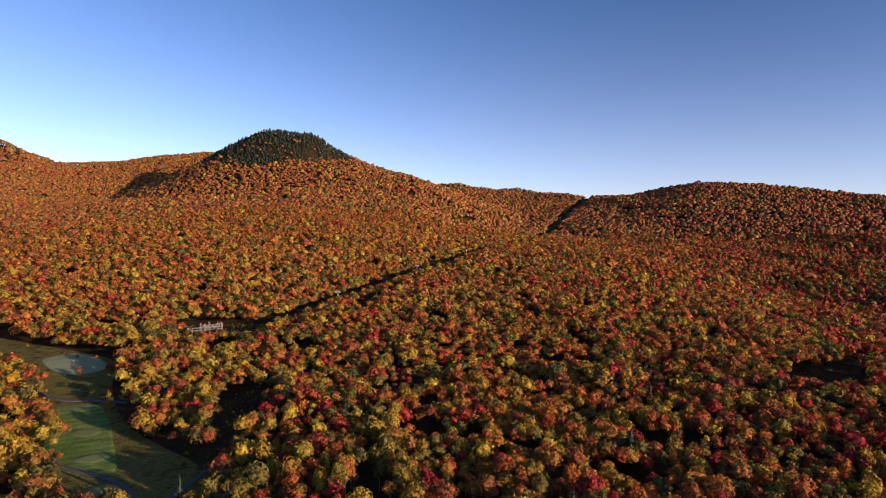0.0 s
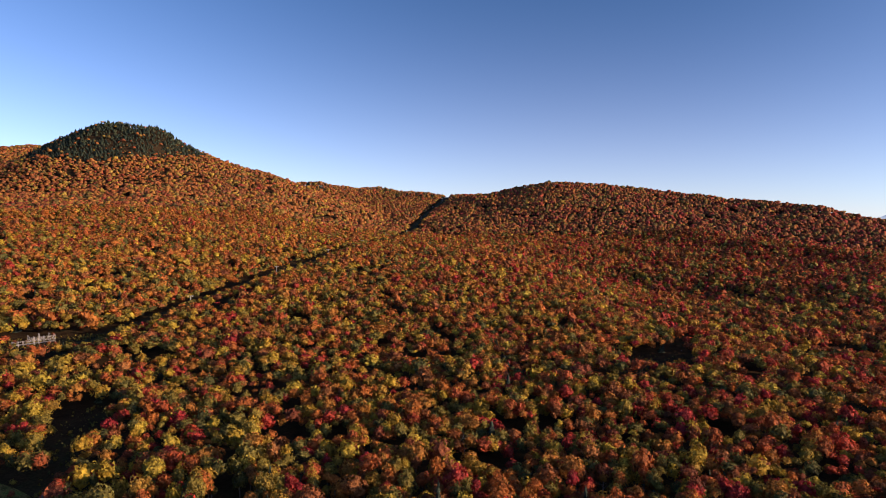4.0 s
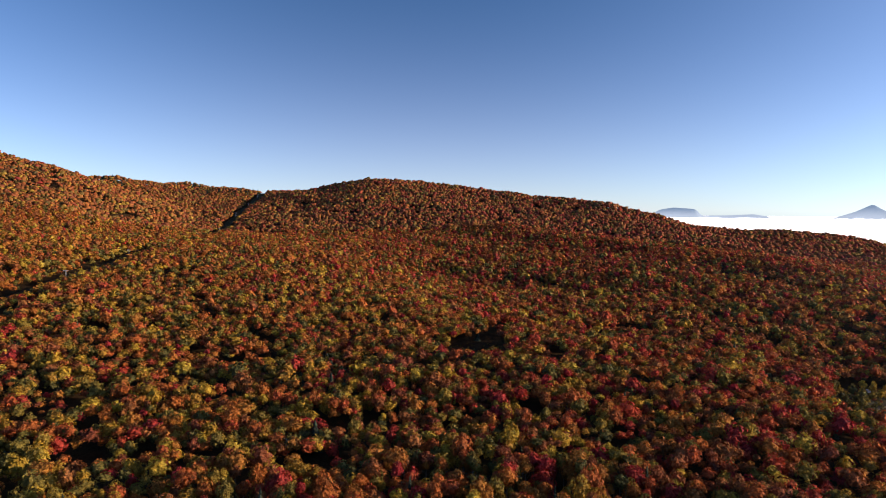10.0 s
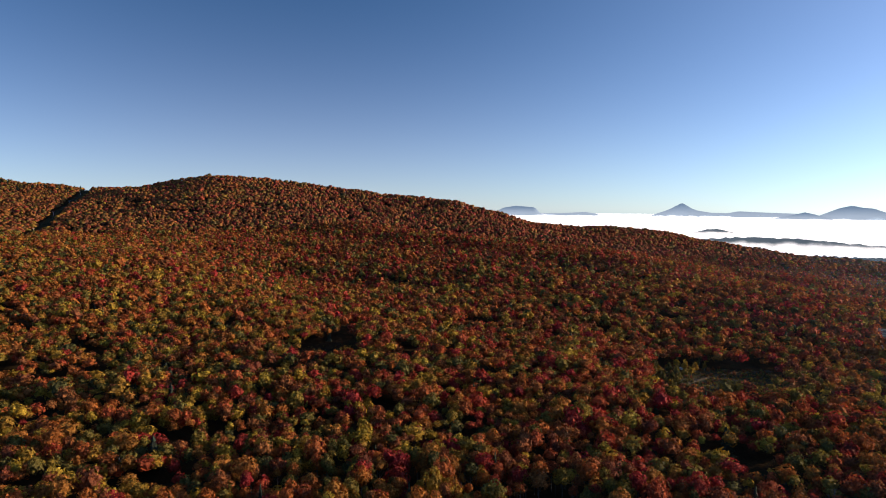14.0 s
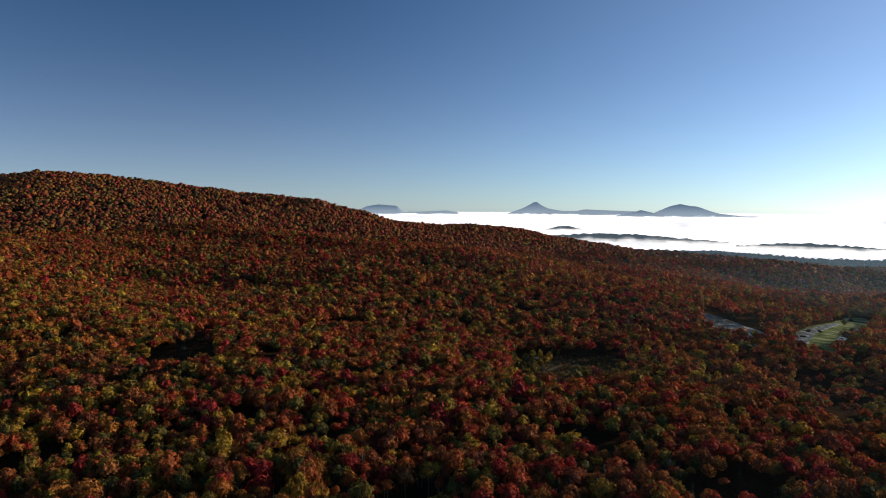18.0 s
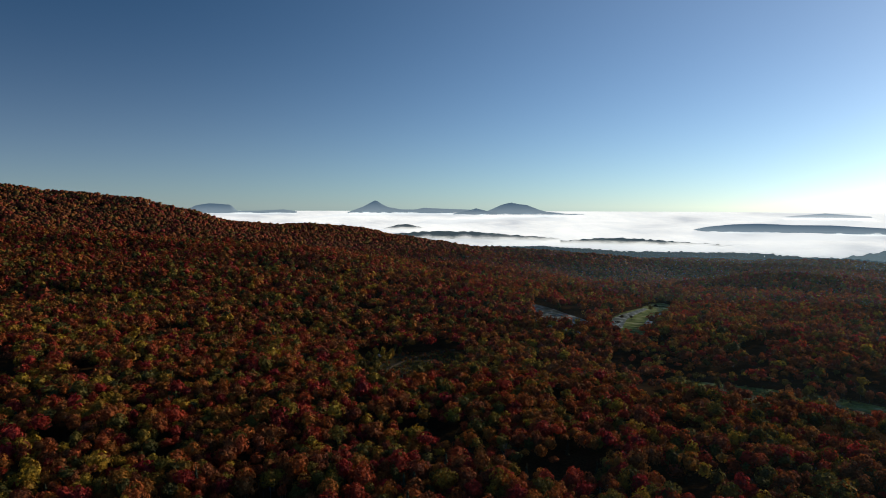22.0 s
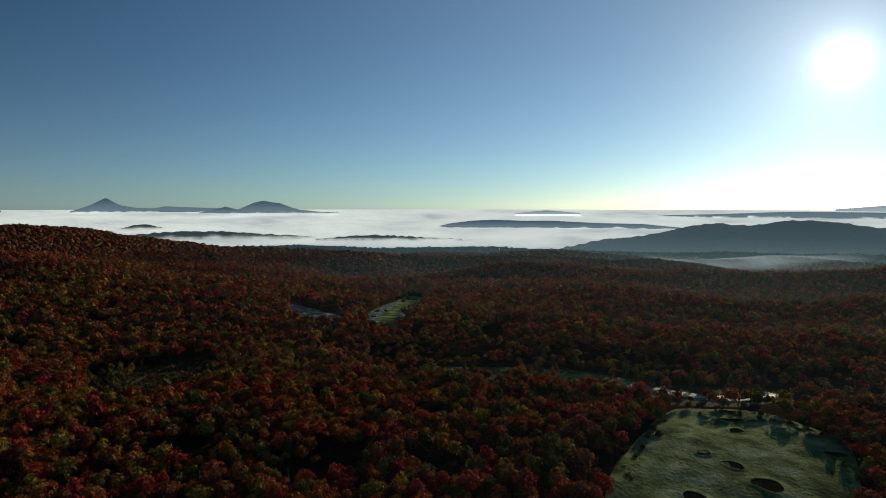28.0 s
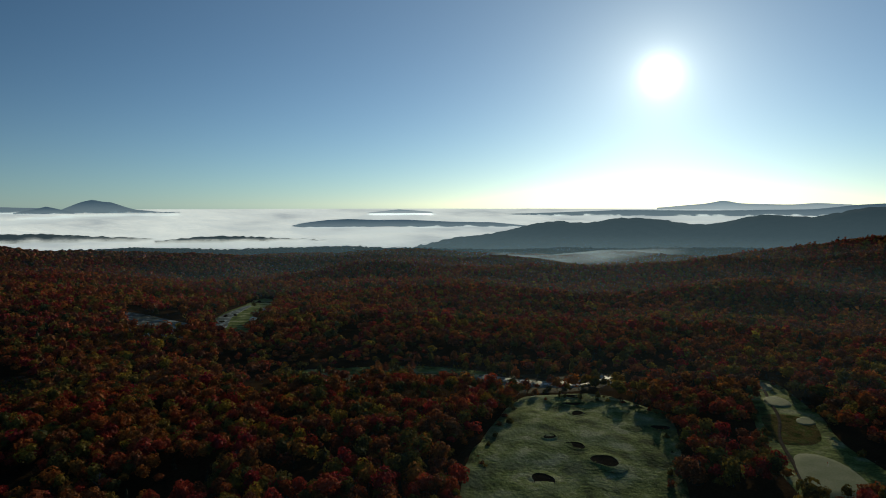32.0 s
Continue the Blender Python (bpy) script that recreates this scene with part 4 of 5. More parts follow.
# ---- golf details ----
def small_ring(cx, cy, rx, ry, turn=0.0, wobble=0.12, n=22, seed=0):
    g = np.random.default_rng(seed)
    a = np.linspace(0, 2 * np.pi, n, endpoint=False)
    k = 1 + wobble * np.sin(2 * a + g.uniform(0, 6)) + wobble * 0.6 * np.sin(3 * a + g.uniform(0, 6))
    x, y = rx * k * np.cos(a), ry * k * np.sin(a)
    c, s = math.cos(radians(turn)), math.sin(radians(turn))
    return np.stack([cx * SCALE + x * c - y * s, cy * SCALE + x * s + y * c], 1)


for ring_ in ([(-177, 291), (-171, 296), (-160, 291), (-165, 284)], [(-160, 262), (-151, 270), (-139, 264), (-146, 254)], [(-143, 233), (-133, 244), (-122, 240), (-129, 229)], [(-124, 207), (-114, 217), (-102, 210), (-110, 199)]):
    patch("tee_pad", smooth_ring(ring_, 2), TEE_PAD, "raised pale mown tee pad", "golf tee", 0.62, rings=4)
ribbon("cart_path", [(-83, 240), (-83, 227), (-88, 206), (-92, 190)], 3.0, ASPHALT, "grey asphalt cart path at the wood's edge", "path", 0.65)
ribbon("cart_path", [(-205, 318), (-185, 300), (-165, 302), (-150, 300)], 2.6, ASPHALT, "grey asphalt cart path crossing behind the tee", "path", 0.65)
ribbon("dirt_track", [(312, 164), (337, 171), (365, 173), (390, 173), (406, 169), (424, 158)], 4.0, TRACK, "pale dirt track through the brushy clearing", "track", 0.5)


def hollow(cx, cy, rx, ry, turn, seed):
    """A grass-lipped bunker: a sunk bowl, its shade put into a near black colour, with a raised rim."""
    thing = tagged(new("bunker"), "sunken bunker coloured near black for its shade, with a raised grassy lip", "bunker", "bunkers of the field")
    base = float(land(cx * SCALE, cy * SCALE) + swells(np.array(cx * SCALE), np.array(cy * SCALE))) + 0.2
    ring = small_ring(0, 0, rx, ry, turn, 0.14, 26, seed)
    bm = bmesh.new()
    rows = []
    for f, h in ((1.7, -0.4), (1.15, 0.28), (1.0, 0.34)):
        rows.append([bm.verts.new((*(ring[i] * f), h)) for i in range(len(ring))])
    n = len(ring)
    for a, b in zip(rows, rows[1:]):
        for i in range(n):
            bm.faces.new((a[i], a[(i + 1) % n], b[(i + 1) % n], b[i]))
    part("lip", bm, FIELD_TURF, thing, "raised mown lip")
    bm = bmesh.new()
    rows = []
    for f, h in ((1.0, 0.33), (0.86, 0.06), (0.5, 0.05)):
        rows.append([bm.verts.new((*(ring[i] * f), h)) for i in range(n)])
    for a, b in zip(rows, rows[1:]):
        for i in range(n):
            bm.faces.new((a[i], a[(i + 1) % n], b[(i + 1) % n], b[i]))
    bm.faces.new(rows[-1])
    part("bowl", bm, NEAR_BLACK, thing, "bare bowl coloured near black for its shade")
    thing.matrix_basis = pose(cx * SCALE, cy * SCALE, base)


for k, (cx, cy, rx, ry, turn) in enumerate([(225, -107, 4.6, 4.6, 100), (208, -111, 5.8, 6.6, 60), (199, -83, 5.4, 6.8, 75), (281, -133, 6.5, 4.2, 70), (263, -127, 4.6, 5.2, 60), (236, -101, 3.2, 3.4, 30), (235, -151, 4.6, 3.4, 50), (295, -139, 5.5, 3.0, 70)]):
    hollow(cx, cy, rx, ry, turn, 300 + k)

for ring_ in ([(300, -248), (297, -258), (279, -247), (279, -237)], [(270, -229), (269, -240), (248, -233), (251, -218)], [(235, -217), (238, -228), (225, -223), (226, -213)], [(203, -184), (200, -197), (184, -198), (160, -186), (166, -160)]):
    patch("tee_pad", smooth_ring(ring_, 2), GREEN, "pale mown tee pad between dark woods", "golf tee", 0.8, rings=6)
patch("fairway_rough", smooth_ring([(250, -210), (238, -230), (215, -216), (203, -203), (207, -184), (228, -195)], 2), ROUGH, "brown rough grass across the fairway", "grass", 0.55, rings=6)
ribbon("cart_path", [(293, -250), (262, -228), (236, -212), (215, -192), (190, -178), (165, -160)], 1.8, TRACK, "thin worn dirt cart path along the fairway", "path", 0.6)
patch("frosted_bank", smooth_ring([(530, 60), (590, 69), (630, 65), (676, 55), (756, 49), (748, 42), (656, 48), (609, 55), (562, 55), (540, 52)], 2), FROST, "frosted bank along the shaded side of the fairway", "grass", 0.6)
patch("frosted_bank", smooth_ring([(559, 35), (573, 39), (626, 36), (715, 27), (700, 21), (623, 28)], 1), FROST, "thin frosted bank along the lit side of the fairway", "grass", 0.6)
# flat patches whose near black colour paints the shade in the bunkers
for k, (cx, cy, rx, ry) in enumerate([(619, 61, 14, 4), (626, 53, 10, 3), (577, 60, 9, 4), (673, 32, 12, 3), (790, 39, 12, 4)]):
    patch("fairway_bunker", small_ring(cx, cy, rx, ry, 5, 0.15, seed=331 + k), NEAR_BLACK, "bunker beside the frosted fairway, its shade put into a near black colour", "bunker", 0.9, rings=3)


def flag(cx, cy):
    thing = tagged(new("golf_flag"), "thin white flagstick with a small red flag on the green", "golf flag")
    bm = bmesh.new()
    bmesh.ops.create_cone(bm, cap_ends=True, segments=8, radius1=0.04, radius2=0.03, depth=2.4, matrix=Matrix.Translation((0, 0, 1.2)))
    part("pole", bm, WHITE, thing)
    bm = bmesh.new()
    cells = [[bm.verts.new((0.04 + 0.12 * i, 0.05 * math.sin(i * 1.3), 2.35 - 0.36 * j + 0.02 * i)) for j in (0, 1)] for i in range(5)]
    for a, b in zip(cells, cells[1:]):
        bm.faces.new((a[0], b[0], b[1], a[1]))
    bmesh.ops.solidify(bm, geom=bm.faces[:], thickness=0.01)
    part("cloth", bm, RED_CLOTH, thing, "small red cloth")
    x, y = cx * SCALE, cy * SCALE
    thing.matrix_basis = pose(x, y, float(land(x, y)) + 0.45)


flag(-212, 362)
flag(186, -188)


# ---- the timber loading frame and the towers of the line cut ----
def box(bm, c, size, turn=0.0):
    m = Matrix.Translation(c) @ Matrix.Rotation(turn, 4, "Z") @ Matrix.Diagonal((*size, 1))
    bmesh.ops.create_cube(bm, size=1, matrix=m)


def timber_frame():
    """A long grey timber frame: posts in pairs, cap beams, rails and a plank deck."""
    thing = tagged(new("timber_frame"), "weathered grey timber loading frame in a forest clearing", "wooden frame")
    bays = 9
    for i in range(bays):
        tall = (7.2, 6.0, 8.2, 5.4, 7.4, 6.4)[i - 3] if i > 2 else 3.4
        for side in (-1.7, 1.7):
            bm = bmesh.new()
            box(bm, (i * 3.6, side, tall / 2 - 0.5), (0.26, 0.26, tall + 1))
            bmesh.ops.bevel(bm, geom=bm.edges[:], offset=0.03, segments=1, affect="EDGES")
            part("post", bm, TIMBER, thing)
        bm = bmesh.new()
        box(bm, (i * 3.6, 0, tall + 0.15), (0.2, 4.4, 0.22))
        part("cap_beam", bm, TIMBER, thing)
    for a, b, z in ((0, 3, 3.2), (3, 8, 5.2), (3, 6, 4.4), (3, 8, 3.0)):
        for side in (-1.95, 1.95):
            bm = bmesh.new()
            box(bm, ((a + b) * 1.8, side, z), ((b - a) * 3.6 + 0.4, 0.1, 0.18))
            part("rail", bm, TIMBER, thing)
    for i in range(3, 8):
        bm = bmesh.new()
        d = Vector((3.6, 0, 2.6))
        m = Matrix.Translation((i * 3.6 + 1.8, -2.05, 4.3)) @ d.to_track_quat("X", "Z").to_matrix().to_4x4() @ Matrix.Diagonal((d.length, 0.12, 0.2, 1))
        bmesh.ops.create_cube(bm, size=1, matrix=m)
        part("brace", bm, TIMBER, thing)
    for i in range(24):
        bm = bmesh.new()
        box(bm, (0.4 + i * 1.2, 0, 1.02), (1.1, 3.2, 0.1))
        part("plank", bm, TIMBER, thing)
    x0, y0, x1, y1 = -176 * SCALE, 437 * SCALE, -147 * SCALE, 456 * SCALE
    thing.matrix_basis = pose(x0, y0, float(land((x0 + x1) / 2, (y0 + y1) / 2)) + 0.2, 0, 0, math.degrees(math.atan2(y1 - y0, x1 - x0)))


timber_frame()


def lift_tower():
    thing = tagged(new("lift_tower"), "grey steel tower with a crossarm standing in the line cut", "lift tower", "towers along the cut")
    bm = bmesh.new()
    bmesh.ops.create_cone(bm, cap_ends=True, segments=10, radius1=0.45, radius2=0.3, depth=12, matrix=Matrix.Translation((0, 0, 5.5)))
    part("mast", bm, STEEL, thing)
    bm = bmesh.new()
    box(bm, (0, 0, 11.4), (5.6, 0.4, 0.45))
    bmesh.ops.bevel(bm, geom=bm.edges[:], offset=0.05, segments=1, affect="EDGES")
    part("crossarm", bm, STEEL, thing)
    for s in (-2.5, 2.5):
        bm = bmesh.new()
        box(bm, (s, 0, 11.0), (0.25, 2.6, 0.4))
        part("sheave_train", bm, STEEL, thing, "row of cable wheels")
    return thing


tower = lift_tower()
spots = [(s * 571 - 126, s * 1546 + 465) for s in (0.06, 0.17, 0.28, 0.39, 0.5, 0.62, 0.74, 0.86, 0.97)]
way = math.degrees(math.atan2(1546, 571)) - 90
for k, (px_, py_) in enumerate(spots):
    m = pose(px_ * SCALE, py_ * SCALE, float(land(px_ * SCALE, py_ * SCALE)), 0, 0, way)
    if k:
        copy_thing(tower, m)
    else:
        tower.matrix_basis = m


# ---- a white van parked in the brushy clearing ----
def white_van(cx, cy, turn):
    thing = tagged(new("van"), "small white van parked in the brushy clearing", "van")
    bm = bmesh.new()
    prof = [(-2.4, 0.45), (2.3, 0.45), (2.4, 1.05), (1.5, 1.25), (0.9, 2.0), (-2.3, 2.05), (-2.4, 1.9)]
    sides = [[bm.verts.new((x, s, z)) for x, z in prof] for s in (-0.92, 0.92)]
    bm.faces.new(sides[0][::-1])
    bm.faces.new(sides[1])
    for i in range(len(prof)):
        j = (i + 1) % len(prof)
        bm.faces.new((sides[0][i], sides[0][j], sides[1][j], sides[1][i]))
    bmesh.ops.recalc_face_normals(bm, faces=bm.faces[:])
    bmesh.ops.bevel(bm, geom=bm.edges[:], offset=0.07, segments=2, affect="EDGES")
    part("body", bm, WHITE, thing, "white painted body")
    for s in (-0.93, 0.93):
        bm = bmesh.new()
        box(bm, (0.75, s, 1.55), (0.8, 0.03, 0.42))
        part("side_window", bm, NEAR_BLACK, thing, "dark side window")
    bm = bmesh.new()
    bmesh.ops.create_cube(bm, size=1, matrix=Matrix.Translation((1.23, 0, 1.64)) @ Matrix.Rotation(radians(39), 4, "Y") @ Matrix.Diagonal((0.03, 1.55, 0.72, 1)))
    part("windscreen", bm, NEAR_BLACK, thing, "dark windscreen")
    for x in (-1.5, 1.55):
        for s in (-0.85, 0.85):
            bm = bmesh.new()
            bmesh.ops.create_cone(bm, cap_ends=True, segments=16, radius1=0.36, radius2=0.36, depth=0.24, matrix=Matrix.Translation((x, s, 0.36)) @ Matrix.Rotation(radians(90), 4, "X"))
            wheel = part("wheel", bm, NEAR_BLACK, thing, "black tyre")
            bm = bmesh.new()
            bmesh.ops.create_cone(bm, cap_ends=True, segments=12, radius1=0.2, radius2=0.18, depth=0.28, matrix=Matrix.Translation((x, s, 0.36)) @ Matrix.Rotation(radians(90), 4, "X"))
            part("rim", bm, STEEL, wheel, "steel rim")
    x, y = cx * SCALE, cy * SCALE
    thing.matrix_basis = pose(x, y, float(land(x, y)) + 0.3, 0, 0, turn)


white_van(378, 195, 60)


# ---- shrubs and young trees in the open ground ----
def shrub_model(seed):
    return leafy_crown(seed, 70, 0.26, 1)


SHRUBS = [shrub_model(400 + k) for k in range(4)]


def shrubs(ring, count, label, lo, hi, hues, seed, edge=0.0):
    """Single low bushes over a clearing; edge draws them towards its rim."""
    g = np.random.default_rng(seed)
    mesh_of = {}
    mid, made = ring.mean(0), 0
    while made < count:
        i = g.integers(len(ring))
        f = (1 - edge) * math.sqrt(g.uniform(0, 1)) + edge * g.uniform(0.86, 1.0)
        p = mid + (ring[i] - mid) * f + g.normal(0, 1.5, 2)
        hue = hues[g.integers(len(hues))]
        k = int(g.integers(4))
        if (hue, k) not in mesh_of:
            v, f2 = SHRUBS[k]
            mesh_of[hue, k] = mesh_from("shrub", v + np.array([0, 0, 0.55]), f2, LEAVES[hue])
        ob = new("shrub", mesh_of[hue, k])
        q = float(g.uniform(lo, hi))
        ob.matrix_basis = pose(p[0], p[1], float(land(p[0], p[1])) + 0.2, 0, 0, float(g.uniform(0, 360))) @ Matrix.Diagonal((q, q, q * float(g.uniform(0.9, 1.6)), 1))
        tagged(ob, label, "shrub", "shrubs in the open ground")
        made += 1


shrubs(GRAVEL_CLEARING, 130, "low olive shrub in the brushy clearing", 0.6, 1.5, ("olive", "olive", "rust"), 41)
shrubs(smooth_ring([(305, 170), (352, 203), (385, 205), (398, 188), (372, 186), (345, 182), (325, 168)], 1), 45, "young yellow-green tree at the clearing's lit side", 1.3, 2.8, ("olive", "yellow", "olive"), 46)
shrubs(GOLF_WEST, 40, "low rust and olive shrub at the rough's edge", 0.8, 2.0, ("olive", "rust", "orange"), 42, 1.0)
shrubs(FIELD_EAST, 45, "dark low shrub along the golf field", 0.8, 2.2, ("olive", "olive", "rust"), 43, 1.0)
shrubs(FAIRWAY_EAST, 30, "dark low shrub along the fairway", 0.8, 2.0, ("olive", "olive", "rust"), 44, 1.0)
shrubs(STRIP_FIELD, 25, "dark low shrub along the frosted fairway", 0.9, 2.2, ("olive", "rust"), 47, 1.0)
shrubs(LIFT_CLEARING, 25, "olive shrub beside the timber frame", 0.8, 1.8, ("olive", "olive", "rust"), 45)


def undergrowth(ring, count, label, hue, seed):
    """Countless low tussocks and brush over a clearing, joined."""
    g = np.random.default_rng(seed)
    lo, hi = ring.min(0), ring.max(0)
    x, y = g.uniform(lo[0], hi[0], count * 3), g.uniform(lo[1], hi[1], count * 3)
    keep = inside(ring, x, y)
    x, y = x[keep][:count], y[keep][:count]
    v0, f0 = leafy_crown(seed, 26, 0.34, 1)
    n = len(x)
    q = g.uniform(0.35, 1.15, n) * (0.8 + 0.5 * wave(x, y, 9, 91))
    a = g.uniform(0, 6.28, n)
    c, s = np.cos(a), np.sin(a)
    vx = (v0[None, :, 0] * c[:, None] - v0[None, :, 1] * s[:, None]) * q[:, None] + x[:, None]
    vy = (v0[None, :, 0] * s[:, None] + v0[None, :, 1] * c[:, None]) * q[:, None] + y[:, None]
    vz = (v0[None, :, 2] + 0.4) * (q * g.uniform(0.6, 1.3, n))[:, None] + land(x, y)[:, None] + 0.3
    faces = (f0[None] + (np.arange(n) * len(v0))[:, None, None]).reshape(-1, 3)
    me = mesh_from("undergrowth", np.stack([vx, vy, vz], -1).reshape(-1, 3), faces, LEAVES[hue], False, np.repeat(g.uniform(0, 1, n), len(f0)))
    tagged(new("undergrowth", me), label, "undergrowth", kind="stuff")


undergrowth(GRAVEL_CLEARING, 1300, "low olive and brown brush of the clearing", "olive", 801)
undergrowth(GRAVEL_CLEARING, 500, "dry rust brown brush of the clearing", "rust", 802)
undergrowth(STRIP_FIELD, 500, "low dark brush beside the frosted fairway", "olive", 803)
undergrowth(LIFT_CLEARING, 500, "low olive brush round the timber frame", "olive", 804)
undergrowth(CANOPY_GAP, 150, "low brush in a gap of the forest", "olive", 805)
undergrowth(WEST_GAP, 150, "low brush in a gap of the forest", "olive", 806)


# ---- sea of fog and the distance ----
def fog_height(r, az):
    el = -4.3 + (4.3 - 0.38) * np.clip((r - 3200) / 1650, 0, 1) ** 0.6
    return EYE_Z + r * np.tan(np.radians(el))


def fog_range(el):
    """The range at which the fog's top lies at that elevation."""
    return 3200 + 1650 * ((el + 4.3) / (4.3 - 0.38)) ** (1 / 0.6)


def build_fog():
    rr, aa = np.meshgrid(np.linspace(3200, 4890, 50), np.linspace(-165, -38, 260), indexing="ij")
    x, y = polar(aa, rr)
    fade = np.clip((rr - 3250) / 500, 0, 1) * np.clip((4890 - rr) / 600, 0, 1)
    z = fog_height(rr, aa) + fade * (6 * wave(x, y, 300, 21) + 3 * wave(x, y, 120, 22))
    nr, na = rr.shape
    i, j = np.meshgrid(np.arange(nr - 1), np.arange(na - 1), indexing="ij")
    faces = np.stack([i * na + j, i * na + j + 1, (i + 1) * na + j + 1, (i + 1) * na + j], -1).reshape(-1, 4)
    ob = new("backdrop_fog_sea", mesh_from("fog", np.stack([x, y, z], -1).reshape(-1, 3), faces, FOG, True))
    tagged(ob, "white self-lit sea of morning fog filling the lowland", "fog", kind="structure")


def mound(name, crest, r, foot, depth, mat, label, bumps=0.0, bump_size=20):
    """A far hill: a crest given by azimuth and elevation, sloping to its foot in front and behind."""
    az = np.linspace(crest[0][0], crest[-1][0], 220)
    el = np.interp(-az, [-c[0] for c in crest], [c[1] for c in crest])
    ker = np.ones(7) / 7
    el = np.convolve(np.pad(el, 3, mode="edge"), ker, "valid")
    rows = []
    for s in np.linspace(-1, 1, 15):
        rs = r + depth * s
        x, y = polar(az, rs)
        top = EYE_Z + r * np.tan(np.radians(el))
        low = EYE_Z + r * np.tan(np.radians(foot)) - 6
        z = low + (np.maximum(top - low, 1)) * (1 - abs(s) ** 1.5) + bumps * wave(x, y, bump_size, 31) * (abs(s) < 0.9)
        rows.append(np.stack([x, y, z], -1))
    v = np.array(rows)
    nr, na = v.shape[:2]
    i, j = np.meshgrid(np.arange(nr - 1), np.arange(na - 1), indexing="ij")
    faces = np.stack([i * na + j, i * na + j + 1, (i + 1) * na + j + 1, (i + 1) * na + j], -1).reshape(-1, 4)
    return tagged(new(name, mesh_from(name, v.reshape(-1, 3), faces, mat, True)), label, "hill", kind="structure")


build_fog()
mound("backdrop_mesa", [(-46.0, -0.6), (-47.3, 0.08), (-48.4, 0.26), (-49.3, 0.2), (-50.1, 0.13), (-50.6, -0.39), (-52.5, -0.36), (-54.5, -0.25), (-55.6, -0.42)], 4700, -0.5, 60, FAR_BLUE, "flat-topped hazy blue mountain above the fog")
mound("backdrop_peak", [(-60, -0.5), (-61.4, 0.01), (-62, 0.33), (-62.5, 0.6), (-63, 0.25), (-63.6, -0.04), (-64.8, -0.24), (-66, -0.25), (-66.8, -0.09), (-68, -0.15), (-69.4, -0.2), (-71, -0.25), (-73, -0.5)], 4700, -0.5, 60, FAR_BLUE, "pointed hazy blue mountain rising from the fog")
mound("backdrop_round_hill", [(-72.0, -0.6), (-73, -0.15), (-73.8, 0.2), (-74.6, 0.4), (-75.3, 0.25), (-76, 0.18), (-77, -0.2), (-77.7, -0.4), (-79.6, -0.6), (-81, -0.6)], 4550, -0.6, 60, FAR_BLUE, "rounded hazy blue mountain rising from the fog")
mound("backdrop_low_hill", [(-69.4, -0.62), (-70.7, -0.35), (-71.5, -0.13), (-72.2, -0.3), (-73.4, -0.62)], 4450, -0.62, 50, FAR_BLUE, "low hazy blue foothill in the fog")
mound("backdrop_islet", [(-63.2, -1.95), (-64.3, -1.65), (-65.1, -1.53), (-65.9, -1.68), (-67.0, -1.97)], fog_range(-1.95), -1.95, 60, BANK_WOOD, "small dark wooded hill islanded in the fog", 3)
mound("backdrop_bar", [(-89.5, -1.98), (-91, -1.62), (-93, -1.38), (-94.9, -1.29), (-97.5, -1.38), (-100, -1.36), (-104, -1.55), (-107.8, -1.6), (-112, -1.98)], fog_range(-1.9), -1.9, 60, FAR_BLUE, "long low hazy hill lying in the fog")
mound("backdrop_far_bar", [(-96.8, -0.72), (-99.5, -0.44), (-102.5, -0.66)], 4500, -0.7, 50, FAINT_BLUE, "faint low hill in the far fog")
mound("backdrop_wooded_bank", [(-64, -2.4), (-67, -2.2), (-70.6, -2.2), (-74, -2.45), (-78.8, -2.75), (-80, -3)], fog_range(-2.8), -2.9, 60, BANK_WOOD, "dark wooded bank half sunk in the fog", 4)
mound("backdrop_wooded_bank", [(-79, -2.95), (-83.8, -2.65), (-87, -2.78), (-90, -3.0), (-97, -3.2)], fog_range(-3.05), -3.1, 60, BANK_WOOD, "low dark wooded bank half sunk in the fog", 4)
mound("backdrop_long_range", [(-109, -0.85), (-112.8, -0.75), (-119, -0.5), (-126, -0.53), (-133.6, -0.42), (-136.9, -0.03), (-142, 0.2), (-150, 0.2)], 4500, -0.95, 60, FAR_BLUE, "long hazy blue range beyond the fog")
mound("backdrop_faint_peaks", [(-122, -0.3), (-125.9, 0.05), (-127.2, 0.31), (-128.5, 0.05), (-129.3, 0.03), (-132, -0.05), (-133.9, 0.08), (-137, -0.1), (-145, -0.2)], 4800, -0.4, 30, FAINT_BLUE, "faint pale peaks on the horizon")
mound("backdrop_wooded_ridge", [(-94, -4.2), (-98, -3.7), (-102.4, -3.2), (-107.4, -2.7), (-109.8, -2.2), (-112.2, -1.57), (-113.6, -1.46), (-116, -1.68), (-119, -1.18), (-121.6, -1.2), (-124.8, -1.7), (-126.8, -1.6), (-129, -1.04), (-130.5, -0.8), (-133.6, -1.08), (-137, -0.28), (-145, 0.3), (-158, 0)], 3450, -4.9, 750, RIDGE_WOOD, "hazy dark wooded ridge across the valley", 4)


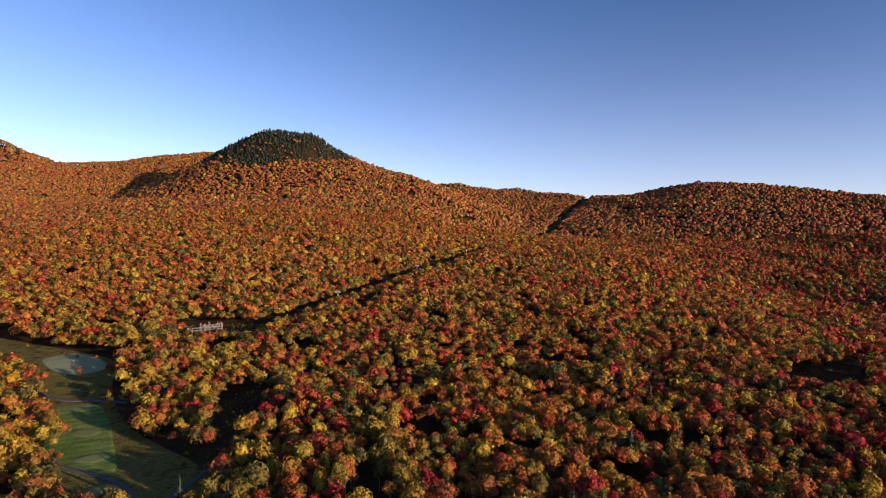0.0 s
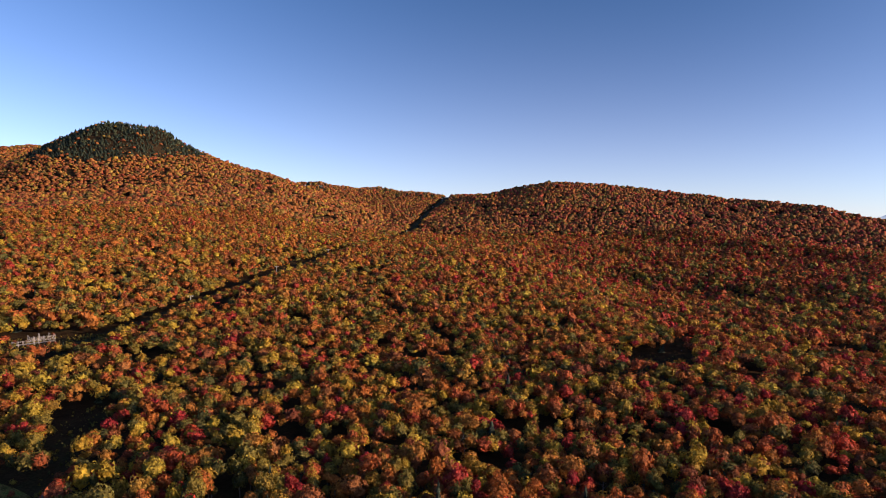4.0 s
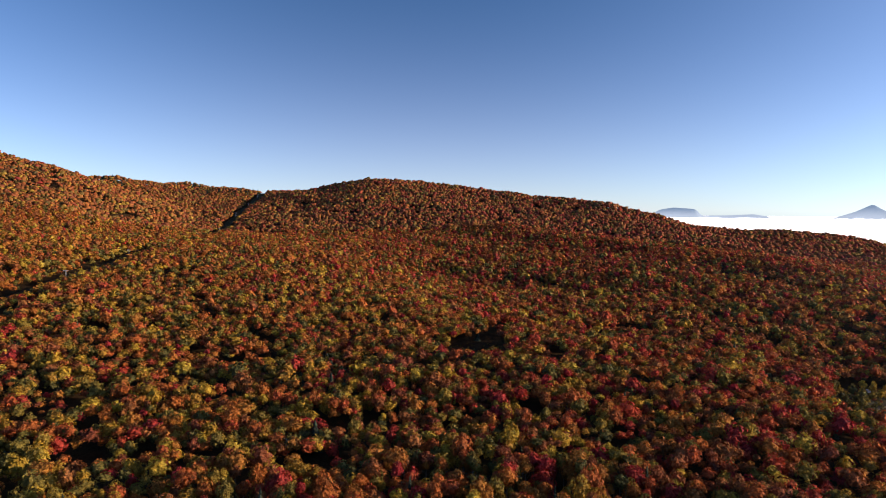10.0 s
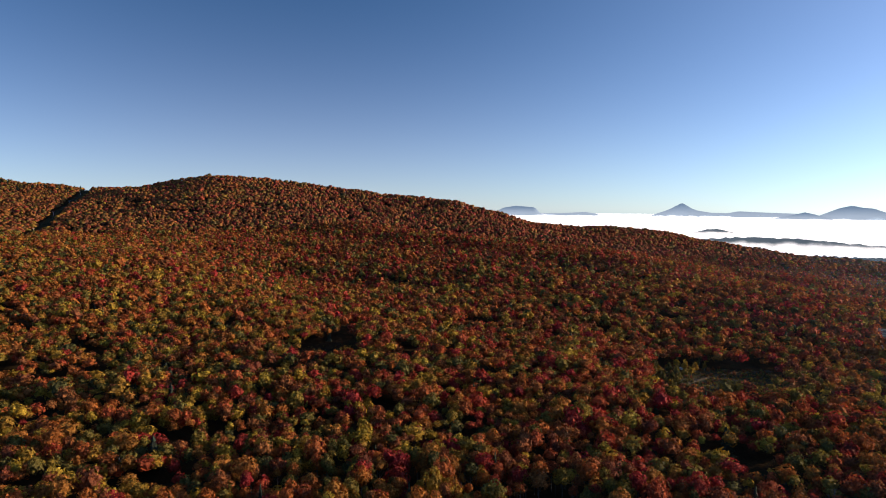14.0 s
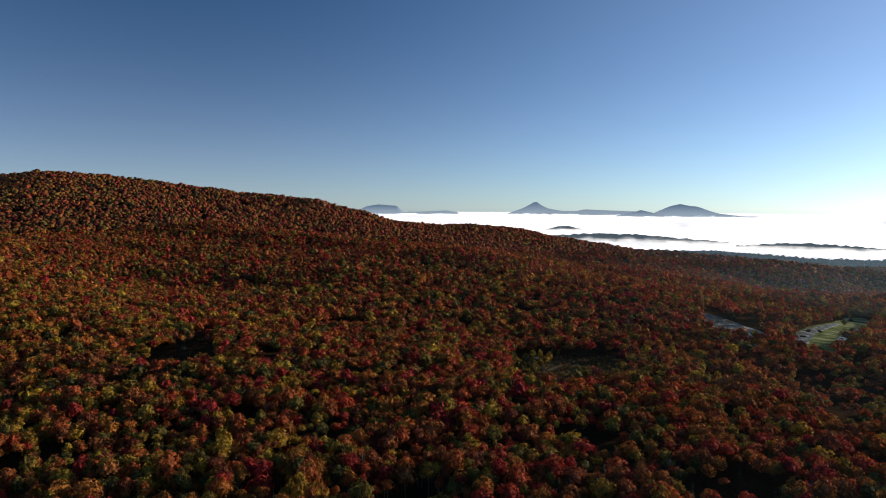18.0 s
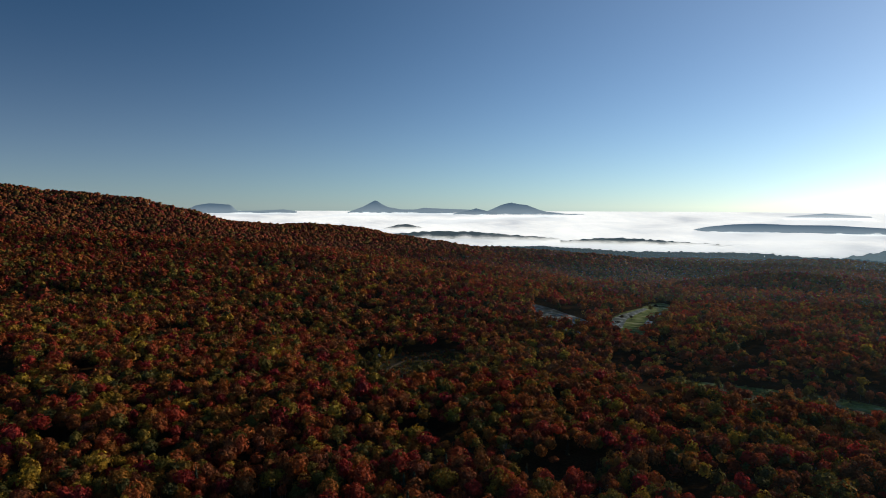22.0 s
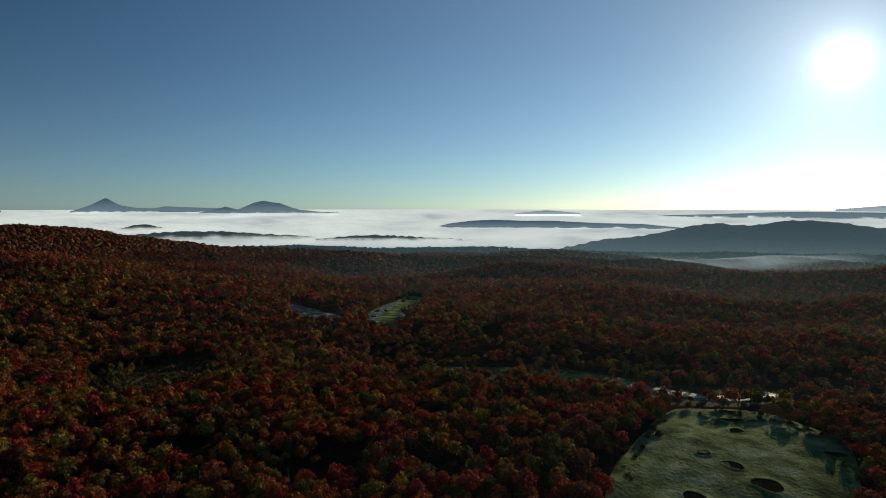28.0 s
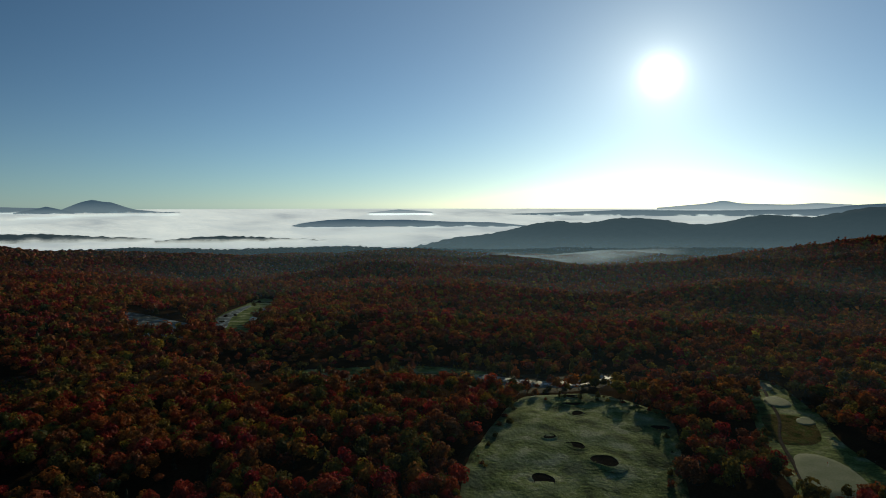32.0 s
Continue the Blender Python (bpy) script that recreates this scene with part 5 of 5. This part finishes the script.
def fog_pool():
    """Thin mist lying in the hollow before the wooded ridge, its brightness given by emission."""
    m, n, l = material("self_lit_mist")
    pos = n.new("ShaderNodeNewGeometry")
    noi = n.new("ShaderNodeTexNoise")
    noi.inputs["Scale"].default_value, noi.inputs["Detail"].default_value = 1 / 160, 6
    l.new(pos.outputs["Position"], noi.inputs["Vector"])
    edge = n.new("ShaderNodeAttribute")
    edge.attribute_name = "depth"
    mul = n.new("ShaderNodeMath")
    mul.operation = "MULTIPLY"
    rng_ = n.new("ShaderNodeMapRange")
    rng_.inputs["From Min"].default_value, rng_.inputs["From Max"].default_value = 0.3, 0.65
    l.new(noi.outputs["Fac"], rng_.inputs["Value"])
    l.new(rng_.outputs["Result"], mul.inputs[0])
    l.new(edge.outputs["Fac"], mul.inputs[1])
    # the mist's sunlit white is emitted by the sheet
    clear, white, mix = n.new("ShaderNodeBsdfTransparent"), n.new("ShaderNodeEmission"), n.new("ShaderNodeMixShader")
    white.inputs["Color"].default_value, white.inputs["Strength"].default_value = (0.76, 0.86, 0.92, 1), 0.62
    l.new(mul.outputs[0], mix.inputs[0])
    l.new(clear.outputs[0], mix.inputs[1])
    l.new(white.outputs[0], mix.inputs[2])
    out = n.new("ShaderNodeOutputMaterial")
    l.new(mix.outputs[0], out.inputs["Surface"])
    u, v = np.meshgrid(np.linspace(-1, 1, 40), np.linspace(-1, 1, 16), indexing="ij")
    az, r = -116 + 9 * u, 2150 + 300 * v + 550 * np.maximum(-u, 0)
    x, y = polar(az, r)
    z = land(x, y) + 20 + 4 * wave(x, y, 90, 71)
    nr, na = u.shape
    i, j = np.meshgrid(np.arange(nr - 1), np.arange(na - 1), indexing="ij")
    faces = np.stack([i * na + j, i * na + j + 1, (i + 1) * na + j + 1, (i + 1) * na + j], -1).reshape(-1, 4)
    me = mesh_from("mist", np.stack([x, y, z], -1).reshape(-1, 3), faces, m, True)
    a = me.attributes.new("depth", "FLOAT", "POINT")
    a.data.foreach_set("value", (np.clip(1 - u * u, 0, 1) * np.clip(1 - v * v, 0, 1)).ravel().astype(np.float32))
    tagged(new("backdrop_valley_mist", me), "thin self-lit mist sheet lying in the valley hollow", "mist", kind="structure")


fog_pool()


def haze_veil(r, full):
    """A translucent sheet added in place of sunlit haze over the valley woods, thinning out upward."""
    m, n, l = material("translucent_haze_sheet")
    att = n.new("ShaderNodeAttribute")
    att.attribute_name = "depth"
    mul = n.new("ShaderNodeMath")
    mul.operation = "MULTIPLY"
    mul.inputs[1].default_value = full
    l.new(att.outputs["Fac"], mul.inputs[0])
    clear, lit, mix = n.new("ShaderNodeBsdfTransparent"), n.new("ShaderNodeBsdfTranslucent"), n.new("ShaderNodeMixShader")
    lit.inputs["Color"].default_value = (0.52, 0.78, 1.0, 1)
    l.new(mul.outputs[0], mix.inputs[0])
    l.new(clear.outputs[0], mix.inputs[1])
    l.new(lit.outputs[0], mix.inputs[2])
    out = n.new("ShaderNodeOutputMaterial")
    l.new(mix.outputs[0], out.inputs["Surface"])
    az, f = np.meshgrid(np.linspace(-165, -30, 130), np.linspace(0, 1, 9), indexing="ij")
    x, y = polar(az, np.full(az.shape, float(r)))
    foot = land(x, y) - 1
    top = np.maximum(EYE_Z + r * math.tan(radians(-2.6)), foot + 2)
    z = foot + (top - foot) * f
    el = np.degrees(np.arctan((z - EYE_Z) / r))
    # opacity peaks at the sun's azimuth, shaping its glare into the sheet
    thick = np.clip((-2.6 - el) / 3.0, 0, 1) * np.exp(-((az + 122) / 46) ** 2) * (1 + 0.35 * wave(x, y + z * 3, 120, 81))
    na = az.shape[1]
    i, j = np.meshgrid(np.arange(az.shape[0] - 1), np.arange(na - 1), indexing="ij")
    faces = np.stack([i * na + j, i * na + j + 1, (i + 1) * na + j + 1, (i + 1) * na + j], -1).reshape(-1, 4)
    me = mesh_from("haze", np.stack([x, y, z], -1).reshape(-1, 3), faces, m, True)
    a = me.attributes.new("depth", "FLOAT", "POINT")
    a.data.foreach_set("value", thick.ravel().astype(np.float32))
    tagged(new("backdrop_valley_haze", me), "translucent sheet standing in for sunlit morning haze over the eastern woods", "haze", kind="structure")


# sheets added at six ranges to lift the dark woods behind them
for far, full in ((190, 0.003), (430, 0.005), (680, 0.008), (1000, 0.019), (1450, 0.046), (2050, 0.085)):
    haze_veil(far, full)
